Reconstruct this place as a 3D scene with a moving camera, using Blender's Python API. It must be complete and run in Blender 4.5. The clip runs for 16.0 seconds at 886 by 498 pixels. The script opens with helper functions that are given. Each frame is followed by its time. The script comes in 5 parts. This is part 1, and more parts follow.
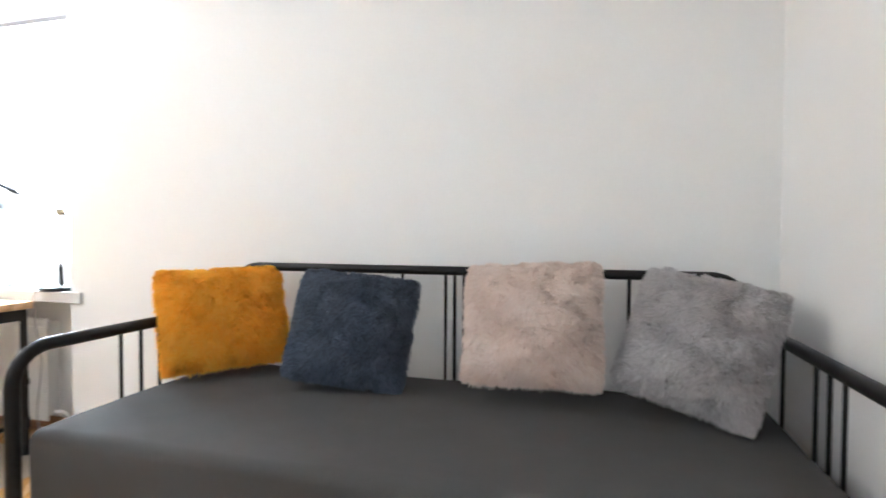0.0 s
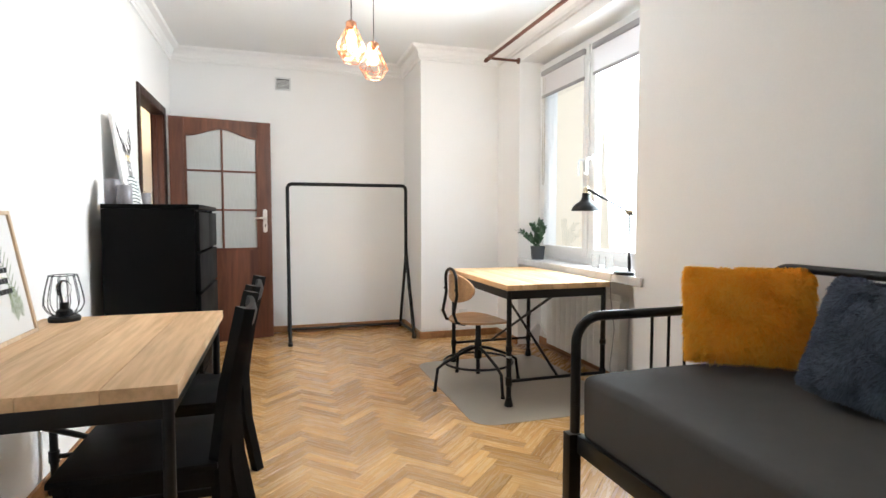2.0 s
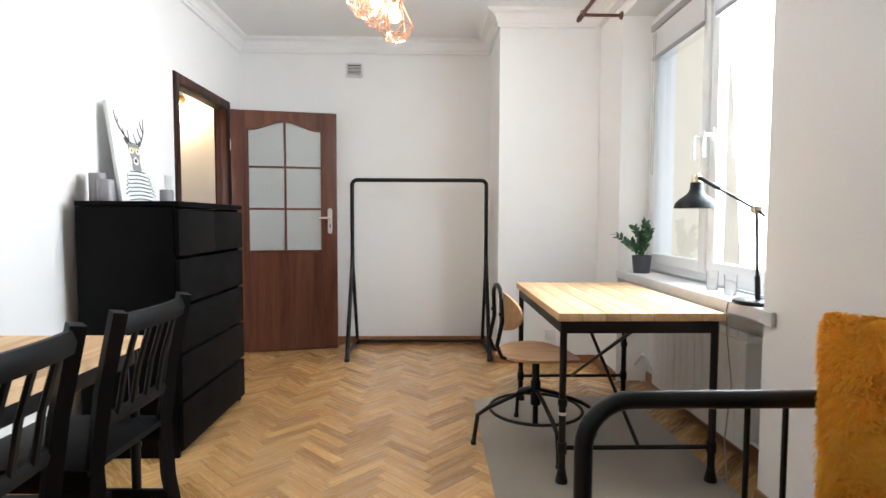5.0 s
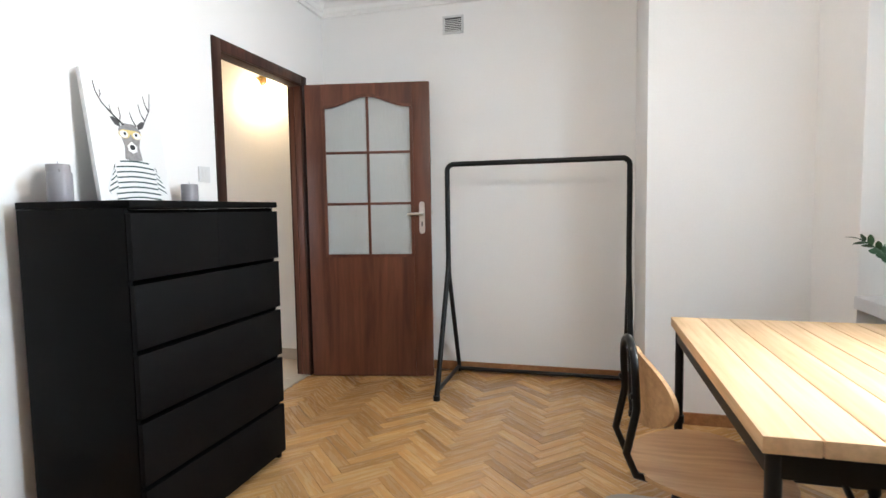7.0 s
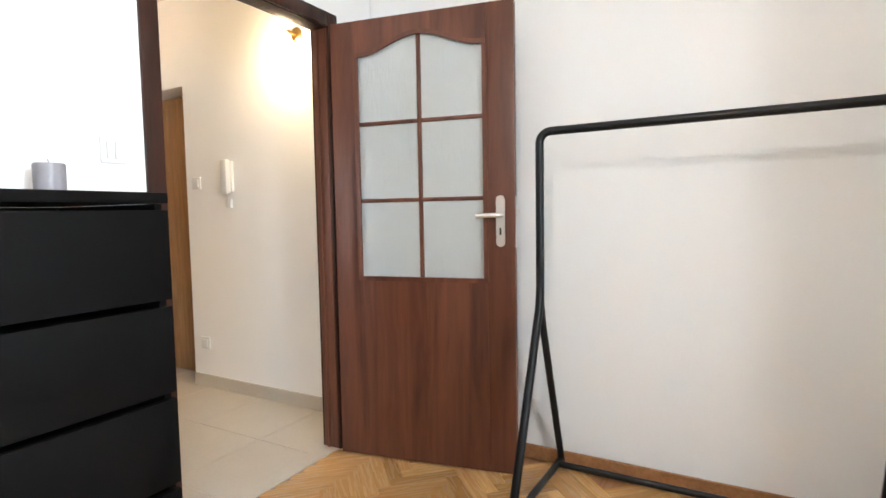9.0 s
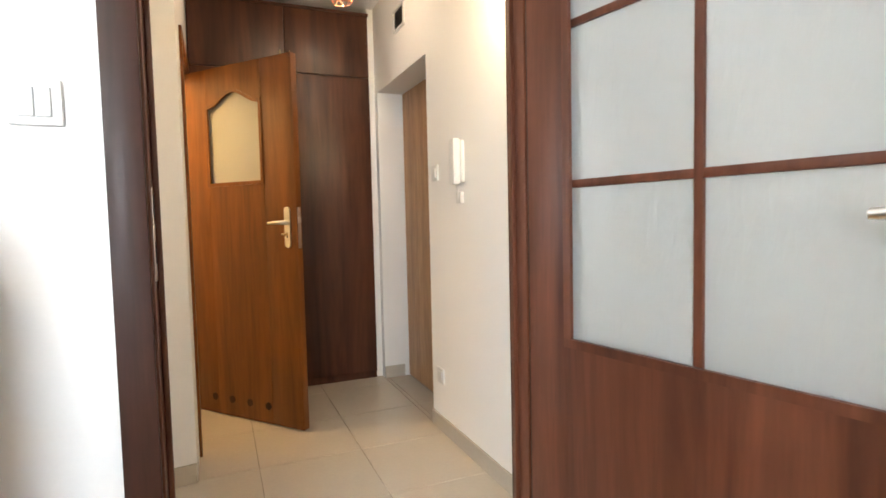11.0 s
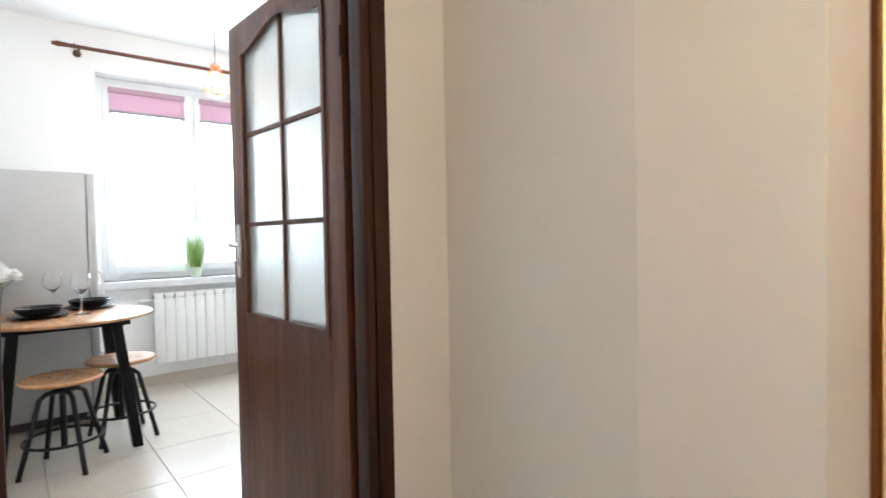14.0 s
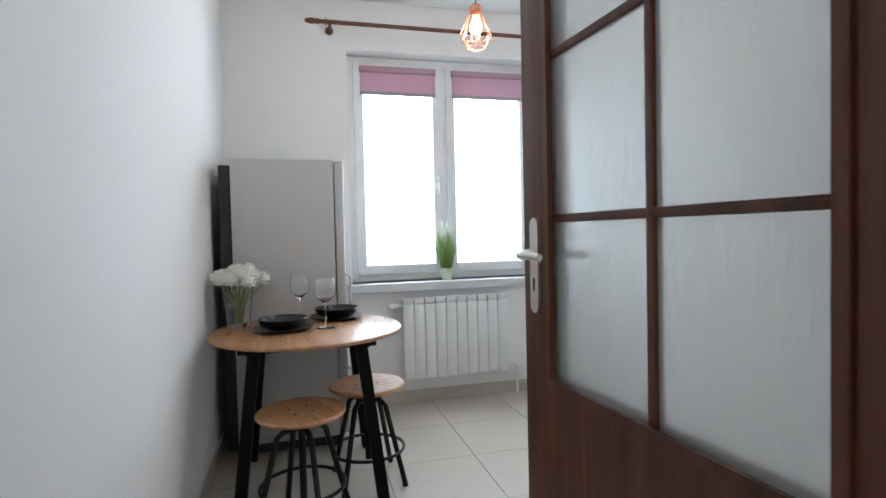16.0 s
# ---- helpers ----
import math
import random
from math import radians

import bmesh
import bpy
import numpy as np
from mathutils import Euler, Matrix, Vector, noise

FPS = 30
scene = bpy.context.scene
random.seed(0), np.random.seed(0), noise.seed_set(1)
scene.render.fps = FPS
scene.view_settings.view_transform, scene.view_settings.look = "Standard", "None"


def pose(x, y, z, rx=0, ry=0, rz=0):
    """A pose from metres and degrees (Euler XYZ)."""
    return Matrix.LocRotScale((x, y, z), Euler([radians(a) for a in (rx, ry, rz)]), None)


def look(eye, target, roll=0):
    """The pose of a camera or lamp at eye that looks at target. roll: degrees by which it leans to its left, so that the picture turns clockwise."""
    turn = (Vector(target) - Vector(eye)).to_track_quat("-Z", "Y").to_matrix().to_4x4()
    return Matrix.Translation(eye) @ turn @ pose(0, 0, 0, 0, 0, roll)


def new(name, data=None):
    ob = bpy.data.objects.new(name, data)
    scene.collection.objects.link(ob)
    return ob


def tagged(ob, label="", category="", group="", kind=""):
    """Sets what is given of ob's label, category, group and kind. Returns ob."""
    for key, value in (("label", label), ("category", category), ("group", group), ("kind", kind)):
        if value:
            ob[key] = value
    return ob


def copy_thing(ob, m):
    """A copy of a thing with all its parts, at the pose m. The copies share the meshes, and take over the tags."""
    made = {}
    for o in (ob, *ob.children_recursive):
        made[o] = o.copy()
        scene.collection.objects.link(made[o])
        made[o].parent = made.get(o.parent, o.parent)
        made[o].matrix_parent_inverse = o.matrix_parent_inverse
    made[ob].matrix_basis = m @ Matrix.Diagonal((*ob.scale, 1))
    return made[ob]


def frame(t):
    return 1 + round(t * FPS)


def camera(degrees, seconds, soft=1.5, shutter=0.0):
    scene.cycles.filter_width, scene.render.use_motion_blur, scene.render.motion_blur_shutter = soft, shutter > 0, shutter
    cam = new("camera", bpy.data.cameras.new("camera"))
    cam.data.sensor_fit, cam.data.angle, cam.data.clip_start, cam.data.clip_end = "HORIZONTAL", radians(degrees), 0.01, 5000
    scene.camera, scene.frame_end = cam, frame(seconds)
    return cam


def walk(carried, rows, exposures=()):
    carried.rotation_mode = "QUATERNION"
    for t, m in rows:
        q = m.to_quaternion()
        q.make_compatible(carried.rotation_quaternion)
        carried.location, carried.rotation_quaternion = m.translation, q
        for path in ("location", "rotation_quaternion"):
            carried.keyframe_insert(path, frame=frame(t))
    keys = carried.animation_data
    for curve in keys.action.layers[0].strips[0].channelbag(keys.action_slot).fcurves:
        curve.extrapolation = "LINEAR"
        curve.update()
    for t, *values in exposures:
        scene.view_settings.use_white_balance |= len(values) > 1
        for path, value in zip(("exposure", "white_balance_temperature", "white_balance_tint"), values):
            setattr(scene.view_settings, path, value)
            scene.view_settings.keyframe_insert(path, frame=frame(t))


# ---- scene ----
cam = camera(79.2, 16.0, shutter=0.2)
PATH = [
    (0, (0.678, 0.428, 1.080), (0.150, 2.356, 1.026), 0.3),
    (0.5, (0.716, 0.433, 1.097), (-0.404, 2.089, 1.024), 0.8),
    (1, (0.900, 0.382, 1.133), (-0.677, 1.607, 1.028), 0.5),
    (1.5, (0.944, 0.359, 1.142), (-0.872, 1.188, 1.028), 0.2),
    (2, (0.988, 0.405, 1.140), (-0.921, 0.991, 1.028), 0.0),
    (2.5, (1.005, 0.481, 1.138), (-0.94, 0.93, 1.022), 0.0),
    (3, (0.980, 0.579, 1.147), (-0.982, 0.950, 1.027), 0.1),
    (5.5, (0.020, 1.305, 1.138), (-1.973, 1.178, 1.017), -0.2),
    (6, (-0.262, 1.395, 1.160), (-2.231, 1.068, 1.022), -0.7),
    (6.5, (-0.53, 1.398, 1.179), (-2.476, 0.961, 1.032), -0.8),
    (7, (-0.842, 1.381, 1.173), (-2.768, 0.863, 1.027), -0.9),
    (7.5, (-1.175, 1.349, 1.16), (-3.085, 0.773, 1.014), -0.9),
    (8, (-1.534, 1.317, 1.16), (-3.423, 0.676, 1.018), -0.9),
    (10.5, (-3.243, 0.821, 1.154), (-4.33, -0.853, 1.035), -1.2),
    (11, (-3.519, 0.631, 1.153), (-4.292, -1.21, 1.037), -1.3),
    (11.5, (-3.707, 0.417, 1.161), (-4.132, -1.534, 1.049), -1.6),
    (12, (-3.838, 0.186, 1.153), (-3.91, -1.81, 1.054), -1.8),
    (12.5, (-3.919, -0.062, 1.162), (-3.619, -2.038, 1.075), -1.9),
    (13, (-3.951, -0.324, 1.128), (-3.203, -2.179, 1.084), -1.4),
    (13.5, (-3.845, -0.642, 1.124), (-2.661, -2.254, 1.113), -0.6),
    (14, (-3.684, -0.876, 1.168), (-2.132, -2.137, 1.119), -1.1),
    (14.5, (-3.458, -1.029, 1.184), (-1.672, -1.927, 1.133), -1.1),
    (15, (-3.136, -1.099, 1.193), (-1.246, -1.751, 1.14), -1.2),
    (15.5, (-2.833, -1.115, 1.194), (-0.909, -1.656, 1.137), -1.3),
    (16, (-2.578, -1.096, 1.203), (-0.645, -1.607, 1.141), -1.3),
]
EXPOSURES = [(0.0, 1.22, 5600, 5), (0.5, 0.55, 5600, 5), (1.0, 0.34, 5750, 5), (1.5, 0.35, 5900, 5), (3.0, 0.4, 6000, 5), (5.5, 0.15, 5800, 5), (7.0, 0.15, 5800, 5), (7.5, 0.2, 5800, 5), (8.0, 0.35, 5800, 5),
             (10.5, 0.92, 6000, 5), (11.0, 0.85, 5980, 5), (11.5, 0.97, 5900, 5), (12.0, 0.95, 5420, 5), (12.5, 1.17, 5150, 5), (13.0, 1.42, 4920, 5), (13.5, 1.3, 5350, 5), (14.0, 0.85, 5600, 5), (14.5, 0.42, 5650, 6), (15.0, 0.2, 5700, 6), (15.5, -0.05, 5650, 6), (16.0, -0.25, 5550, 6)]
walk(cam, [(t, look(eye, target, roll)) for t, eye, target, roll in PATH], EXPOSURES)
# ---- world, sun, large lights ----
world = bpy.data.worlds.new("world")
scene.world = world
world.use_nodes = True
sky = world.node_tree.nodes.new("ShaderNodeTexSky")
sky.sky_type, sky.sun_disc = "NISHITA", False
sky.sun_elevation, sky.sun_rotation = radians(71), radians(63)
pale = world.node_tree.nodes.new("ShaderNodeHueSaturation")
pale.inputs["Saturation"].default_value = 0.35
world.node_tree.links.new(sky.outputs[0], pale.inputs["Color"])
world.node_tree.links.new(pale.outputs[0], world.node_tree.nodes["Background"].inputs[0])
world.node_tree.nodes["Background"].inputs[1].default_value = 0.15

sun = new("sun", bpy.data.lights.new("sun", "SUN"))
sun.data.energy, sun.data.angle, sun.data.color = 1.5, radians(10), (1.0, 0.95, 0.88)
sun.matrix_world = look((6, 3, 20), (0, 0, 0))


def area(name, at, target, w, h, watts, colour=(0.93, 0.97, 1.0)):
    ob = new(name, bpy.data.lights.new(name, "AREA"))
    ob.data.shape, ob.data.size, ob.data.size_y = "RECTANGLE", w, h
    ob.data.energy, ob.data.color = watts, colour
    ob.matrix_world = look(at, target)
    return ob


def point(name, at, watts, colour, radius=0.04):
    ob = new(name, bpy.data.lights.new(name, "POINT"))
    ob.data.energy, ob.data.color, ob.data.shadow_soft_size = watts, colour, radius
    ob.location = at
    return ob


WARM = (1.0, 0.62, 0.30)
area("sky_light_living", (-2.15, 2.94, 1.55), (-0.9, 0, 1.20), 0.84, 1.50, 78)
area("sky_light_kitchen", (1.42, -2.145, 1.665), (-1, -2.145, 1.665), 1.43, 1.61, 52)
point("lamp_light_hall", (-4.50, -1.07, 2.12), 33, (1.0, 0.69, 0.38))
point("lamp_light_bath", (-2.85, -2.6, 2.35), 15, (1.0, 0.58, 0.20), 0.08)
point("lamp_light_hall_pendant", (-4.19, -2.3, 2.42), 9, (1.0, 0.80, 0.58))
point("lamp_light_living", (-2.40, 0.90, 2.18), 26, (1.0, 0.88, 0.76), 0.05)
point("lamp_light_kitchen", (-0.1, -1.94, 2.16), 14, (1.0, 0.74, 0.48), 0.05)


# ---- materials ----
def nodes_of(name):
    m = bpy.data.materials.new(name)
    m.use_nodes = True
    t = m.node_tree
    return m, t, t.nodes["Principled BSDF"]


def texture(t, scale, detail=4.0, rough=0.6, stretch=(1, 1, 1), kind="Object", distort=0.0):
    co = t.nodes.new("ShaderNodeTexCoord")
    mp = t.nodes.new("ShaderNodeMapping")
    mp.inputs["Scale"].default_value = stretch
    t.links.new(co.outputs[kind], mp.inputs[0])
    n = t.nodes.new("ShaderNodeTexNoise")
    n.inputs["Scale"].default_value, n.inputs["Detail"].default_value = scale, detail
    n.inputs["Roughness"].default_value, n.inputs["Distortion"].default_value = rough, distort
    t.links.new(mp.outputs[0], n.inputs["Vector"])
    return n


def ramp(t, source, stops):
    r = t.nodes.new("ShaderNodeValToRGB")
    e = r.color_ramp.elements
    while len(e) < len(stops):
        e.new(0.5)
    for el, (p, c) in zip(e, stops):
        el.position, el.color = p, (*c, 1)
    t.links.new(source, r.inputs[0])
    return r


def bump(t, bsdf, source, strength, distance=0.002):
    b = t.nodes.new("ShaderNodeBump")
    b.inputs["Strength"].default_value, b.inputs["Distance"].default_value = strength, distance
    t.links.new(source, b.inputs["Height"])
    t.links.new(b.outputs[0], bsdf.inputs["Normal"])


def mul(c, k):
    return tuple(min(1.0, v * k) for v in c)


def plain(name, c, rough=0.5, metal=0.0, grain=60.0, vary=0.06, relief=0.1, large=2.0, coat=0.0, distance=0.001, spec=0.5):
    """Paint, plaster, metal, plastic: a base colour with fine grain and large soft variation."""
    m, t, b = nodes_of(name)
    fine, big = texture(t, grain, 5), texture(t, large, 3)
    mix = t.nodes.new("ShaderNodeMath")
    mix.operation = "ADD"
    t.links.new(fine.outputs[0], mix.inputs[0])
    t.links.new(big.outputs[0], mix.inputs[1])
    half = t.nodes.new("ShaderNodeMath")
    half.operation = "MULTIPLY"
    half.inputs[1].default_value = 0.5
    t.links.new(mix.outputs[0], half.inputs[0])
    r = ramp(t, half.outputs[0], [(0.3, mul(c, 1 - vary)), (0.7, mul(c, 1 + vary))])
    t.links.new(r.outputs[0], b.inputs["Base Color"])
    rr = ramp(t, big.outputs[0], [(0.3, (rough * 0.85,) * 3), (0.7, (min(1, rough * 1.15),) * 3)])
    t.links.new(rr.outputs[0], b.inputs["Roughness"])
    b.inputs["Metallic"].default_value = metal
    b.inputs["Specular IOR Level"].default_value = spec
    b.inputs["Coat Weight"].default_value = coat
    if relief:
        bump(t, b, fine.outputs[0], relief, distance)
    return m


def wood(name, dark, light, axis="X", rough=0.45, ring=1.0, relief=0.12, random=0.0, tone=None, coat=0.0, spec=0.4):
    """Wood with grain along an axis; random: how far pieces differ from one another."""
    m, t, b = nodes_of(name)
    along, across = 1.2 * ring, 16 * ring
    st = {"X": (along, across, across), "Y": (across, along, across), "Z": (across, across, along)}[axis]
    co = t.nodes.new("ShaderNodeTexCoord")
    mp = t.nodes.new("ShaderNodeMapping")
    mp.inputs["Scale"].default_value = st
    info = t.nodes.new("ShaderNodeObjectInfo")
    shift = t.nodes.new("ShaderNodeVectorMath")
    shift.operation = "ADD"
    far = t.nodes.new("ShaderNodeMath")
    far.operation = "MULTIPLY"
    far.inputs[1].default_value = 37.0
    t.links.new(info.outputs["Random"], far.inputs[0])
    t.links.new(co.outputs["Object"], shift.inputs[0])
    t.links.new(far.outputs[0], shift.inputs[1])
    t.links.new(shift.outputs[0], mp.inputs[0])
    n = t.nodes.new("ShaderNodeTexNoise")
    n.inputs["Scale"].default_value, n.inputs["Detail"].default_value = 1.0, 6
    n.inputs["Roughness"].default_value, n.inputs["Distortion"].default_value = 0.62, 0.6
    t.links.new(mp.outputs[0], n.inputs["Vector"])
    mid = tuple((a + c) / 2 for a, c in zip(dark, light))
    r = ramp(t, n.outputs[0], [(0.32, dark), (0.5, tone or mid), (0.68, light)])
    fine = t.nodes.new("ShaderNodeTexNoise")
    fine.inputs["Scale"].default_value, fine.inputs["Detail"].default_value = 6.0, 3
    t.links.new(mp.outputs[0], fine.inputs["Vector"])
    f = ramp(t, fine.outputs[0], [(0.35, (0.82,) * 3), (0.6, (1.0,) * 3)])
    mx = t.nodes.new("ShaderNodeMix")
    mx.data_type, mx.blend_type = "RGBA", "MULTIPLY"
    mx.inputs["Factor"].default_value = 0.8
    t.links.new(r.outputs[0], mx.inputs["A"])
    t.links.new(f.outputs[0], mx.inputs["B"])
    out = mx.outputs["Result"]
    if random:
        isl = t.nodes.new("ShaderNodeNewGeometry")
        both = t.nodes.new("ShaderNodeMath")
        both.operation = "ADD"
        t.links.new(info.outputs["Random"], both.inputs[0])
        t.links.new(isl.outputs["Random Per Island"], both.inputs[1])
        fr = t.nodes.new("ShaderNodeMath")
        fr.operation = "FRACT"
        t.links.new(both.outputs[0], fr.inputs[0])
        v = ramp(t, fr.outputs[0], [(0.0, (1 - random, 1 - 1.15 * random, 1 - 1.3 * random)), (0.55, (1, 1, 1)), (1.0, (1 + random * 0.7,) * 3)])
        m2 = t.nodes.new("ShaderNodeMix")
        m2.data_type, m2.blend_type = "RGBA", "MULTIPLY"
        m2.inputs["Factor"].default_value = 1.0
        t.links.new(out, m2.inputs["A"])
        t.links.new(v.outputs[0], m2.inputs["B"])
        out = m2.outputs["Result"]
    t.links.new(out, b.inputs["Base Color"])
    rr = ramp(t, fine.outputs[0], [(0.3, (rough * 1.2,) * 3), (0.7, (rough * 0.85,) * 3)])
    t.links.new(rr.outputs[0], b.inputs["Roughness"])
    b.inputs["Specular IOR Level"].default_value = spec
    b.inputs["Coat Weight"].default_value, b.inputs["Coat Roughness"].default_value = coat, 0.2
    bump(t, b, n.outputs[0], relief, 0.0015)
    return m


def glassy(name, c=(1, 1, 1), rough=0.0, ior=1.45, pattern=0.0, clear=1.0):
    m, t, b = nodes_of(name)
    b.inputs["Base Color"].default_value = (*c, 1)
    b.inputs["Roughness"].default_value, b.inputs["IOR"].default_value = rough, ior
    b.inputs["Transmission Weight"].default_value = clear
    if pattern:
        n = texture(t, 45, 3, stretch=(1, 1, 0.22), distort=0.4)
        bump(t, b, n.outputs[0], pattern, 0.004)
    return m


def glow(name, c, strength):
    m, t, b = nodes_of(name)
    b.inputs["Base Color"].default_value = (*c, 1)
    b.inputs["Emission Color"].default_value = (*c, 1)
    b.inputs["Emission Strength"].default_value = strength
    return m


WHITE = plain("white_wall_paint", (0.88, 0.87, 0.855), 0.75, grain=90, vary=0.02, relief=0.12, large=1.2)
CEIL = plain("white_ceiling_paint", (0.82, 0.82, 0.81), 0.85, grain=70, vary=0.02, relief=0.1)
PVC = plain("white_pvc", (0.82, 0.83, 0.83), 0.3, grain=30, vary=0.02, relief=0.02)
LACQ = plain("white_radiator_enamel", (0.80, 0.80, 0.78), 0.35, grain=40, vary=0.03, relief=0.03)
STONE = plain("pale_sill_stone", (0.66, 0.66, 0.67), 0.35, grain=140, vary=0.12, relief=0.05, large=9)
BLACK = plain("black_powder_coated_steel", (0.007, 0.007, 0.0075), 0.38, grain=180, vary=0.1, relief=0.06, spec=0.3)
BLACKW = plain("black_stained_wood", (0.0045, 0.0045, 0.005), 0.5, grain=90, vary=0.2, relief=0.1, spec=0.15)
BLACKF = plain("black_brown_foil", (0.0040, 0.0038, 0.0038), 0.6, grain=130, vary=0.2, relief=0.08, spec=0.06)
CLOTH = plain("dark_grey_cotton", (0.060, 0.058, 0.057), 0.95, grain=420, vary=0.16, relief=0.35, large=6)
DOORW = wood("walnut_door_veneer", (0.060, 0.019, 0.010), (0.172, 0.061, 0.032), "Z", 0.38, 0.55, 0.05)
TRIMW = wood("dark_walnut_trim", (0.020, 0.008, 0.005), (0.062, 0.021, 0.012), "Z", 0.45, 0.6, 0.05, spec=0.25)
BATHW = wood("teak_door_veneer", (0.112, 0.034, 0.005), (0.228, 0.076, 0.011), "Z", 0.35, 0.6, 0.04)
WARDW = wood("dark_walnut_wardrobe_foil", (0.028, 0.009, 0.005), (0.125, 0.045, 0.024), "Z", 0.34, 0.42, 0.04)
OAKD = wood("brown_oak_entry_door", (0.42, 0.215, 0.085), (0.62, 0.35, 0.15), "Z", 0.42, 0.8, 0.05)
PINEX = wood("pale_pine_boards", (0.63, 0.40, 0.212), (0.81, 0.565, 0.34), "X", 0.58, 0.5, 0.06, 0.10, spec=0.2)
OAKX = wood("oak_round_tabletop", (0.40, 0.19, 0.075), (0.60, 0.33, 0.15), "X", 0.3, 0.9, 0.06, coat=0.5)
PLY = wood("ash_plywood_seat", (0.42, 0.235, 0.11), (0.62, 0.38, 0.19), "Y", 0.4, 0.7, 0.06)
PARQ = wood("oak_parquet", (0.50, 0.278, 0.100), (0.66, 0.405, 0.165), "X", 0.26, 0.8, 0.05, 0.33, coat=0.5)
SKIRT = wood("oak_skirting", (0.27, 0.12, 0.045), (0.42, 0.21, 0.085), "X", 0.4, 0.8, 0.05)
RODW = wood("red_brown_rod_wood", (0.09, 0.028, 0.015), (0.17, 0.06, 0.03), "X", 0.4, 1.0, 0.04)
FRAMEW = wood("pale_frame_wood", (0.62, 0.45, 0.29), (0.76, 0.58, 0.40), "Z", 0.5, 1.0, 0.05)
TILE = plain("beige_grey_floor_tile", (0.53, 0.48, 0.41), 0.22, grain=60, vary=0.05, relief=0.0, large=2.2)
GROUT = plain("grey_grout", (0.30, 0.28, 0.25), 0.9, grain=150, vary=0.1)
CHROME = plain("brushed_nickel", (0.78, 0.76, 0.73), 0.3, 1.0, grain=200, vary=0.04, relief=0.03)
BRASS = plain("antique_brass", (0.42, 0.28, 0.11), 0.3, 1.0, grain=80, vary=0.1, relief=0.03)
PALEB = plain("pale_brass", (0.72, 0.62, 0.44), 0.25, 1.0, grain=80, vary=0.06, relief=0.02)
COPPER = plain("copper_wire", (0.80, 0.38, 0.22), 0.25, 1.0, grain=80, vary=0.05, relief=0.02)
FRIDGE = plain("light_grey_fridge_enamel", (0.55, 0.55, 0.55), 0.35, grain=60, vary=0.02, relief=0.03)
PLASTIC = plain("white_switch_plastic", (0.72, 0.72, 0.71), 0.35, grain=30, vary=0.02, relief=0.0)
CORD = plain("cream_cord", (0.52, 0.49, 0.43), 0.6, grain=60, vary=0.05)
DARKP = plain("dark_plastic", (0.02, 0.02, 0.022), 0.5, grain=60, vary=0.1)
GREYC = plain("grey_candle_wax", (0.27, 0.255, 0.275), 0.35, grain=35, vary=0.08, relief=0.05)
POT = plain("dark_grey_plant_pot", (0.045, 0.05, 0.06), 0.6, grain=70, vary=0.1)
POTG = plain("pale_green_pot", (0.50, 0.56, 0.42), 0.5, grain=60, vary=0.05)
LEAF = plain("dark_green_leaf", (0.022, 0.065, 0.020), 0.35, grain=50, vary=0.35, relief=0.1, large=14)
GRASS = plain("green_grass_blades", (0.24, 0.36, 0.10), 0.5, grain=50, vary=0.35, relief=0.0, large=20)
SOIL = plain("potting_soil", (0.03, 0.02, 0.014), 0.95, grain=120, vary=0.4, relief=0.8)
BOWL = plain("black_stoneware", (0.012, 0.013, 0.015), 0.3, grain=90, vary=0.15)
PETAL = plain("white_petals", (0.88, 0.88, 0.84), 0.7, grain=60, vary=0.05, large=30)
CANVAS = plain("white_canvas", (0.80, 0.79, 0.77), 0.85, grain=320, vary=0.03, relief=0.3)
PAPER = plain("white_print_paper", (0.80, 0.80, 0.79), 0.4, grain=120, vary=0.02, relief=0.0)
INKG = plain("grey_print_ink", (0.08, 0.075, 0.075), 0.8, grain=60, vary=0.4, large=30)
INKL = plain("light_grey_print_ink", (0.28, 0.265, 0.26), 0.8, grain=60, vary=0.3, large=30)
INKB = plain("dark_print_ink", (0.03, 0.032, 0.035), 0.8, grain=60, vary=0.2)
INKT = plain("green_black_print_ink", (0.02, 0.055, 0.05), 0.8, grain=60, vary=0.2)
INKY = plain("yellow_print_ink", (0.70, 0.55, 0.22), 0.8, grain=60, vary=0.1)
FERN = plain("green_print_ink", (0.26, 0.31, 0.19), 0.8, grain=60, vary=0.3, large=20)
BLIND = plain("white_blind_fabric", (0.74, 0.73, 0.74), 0.9, grain=300, vary=0.03, relief=0.2)
BLINDP = plain("mauve_blind_fabric", (0.55, 0.38, 0.44), 0.9, grain=300, vary=0.05, relief=0.2)
for cloth, share in ((BLIND, 0.15), (BLINDP, 0.3)):
    nt = cloth.node_tree
    body, out = nt.nodes["Principled BSDF"], nt.nodes["Material Output"]
    thin, both = nt.nodes.new("ShaderNodeBsdfTranslucent"), nt.nodes.new("ShaderNodeMixShader")
    nt.links.new(body.inputs["Base Color"].links[0].from_socket, thin.inputs[0])
    both.inputs[0].default_value = share
    nt.links.new(body.outputs[0], both.inputs[1])
    nt.links.new(thin.outputs[0], both.inputs[2])
    nt.links.new(both.outputs[0], out.inputs[0])
BAR = plain("grey_blind_bar", (0.32, 0.31, 0.32), 0.4, grain=60, vary=0.03)
GLOW_FACADE = plain("glowing_cream_facade_render", (0.62, 0.54, 0.42), 0.9, grain=40, vary=0.06, relief=0.3, large=0.8)
# emission put into the render so the outer walls look daylit
fac = GLOW_FACADE.node_tree.nodes["Principled BSDF"]
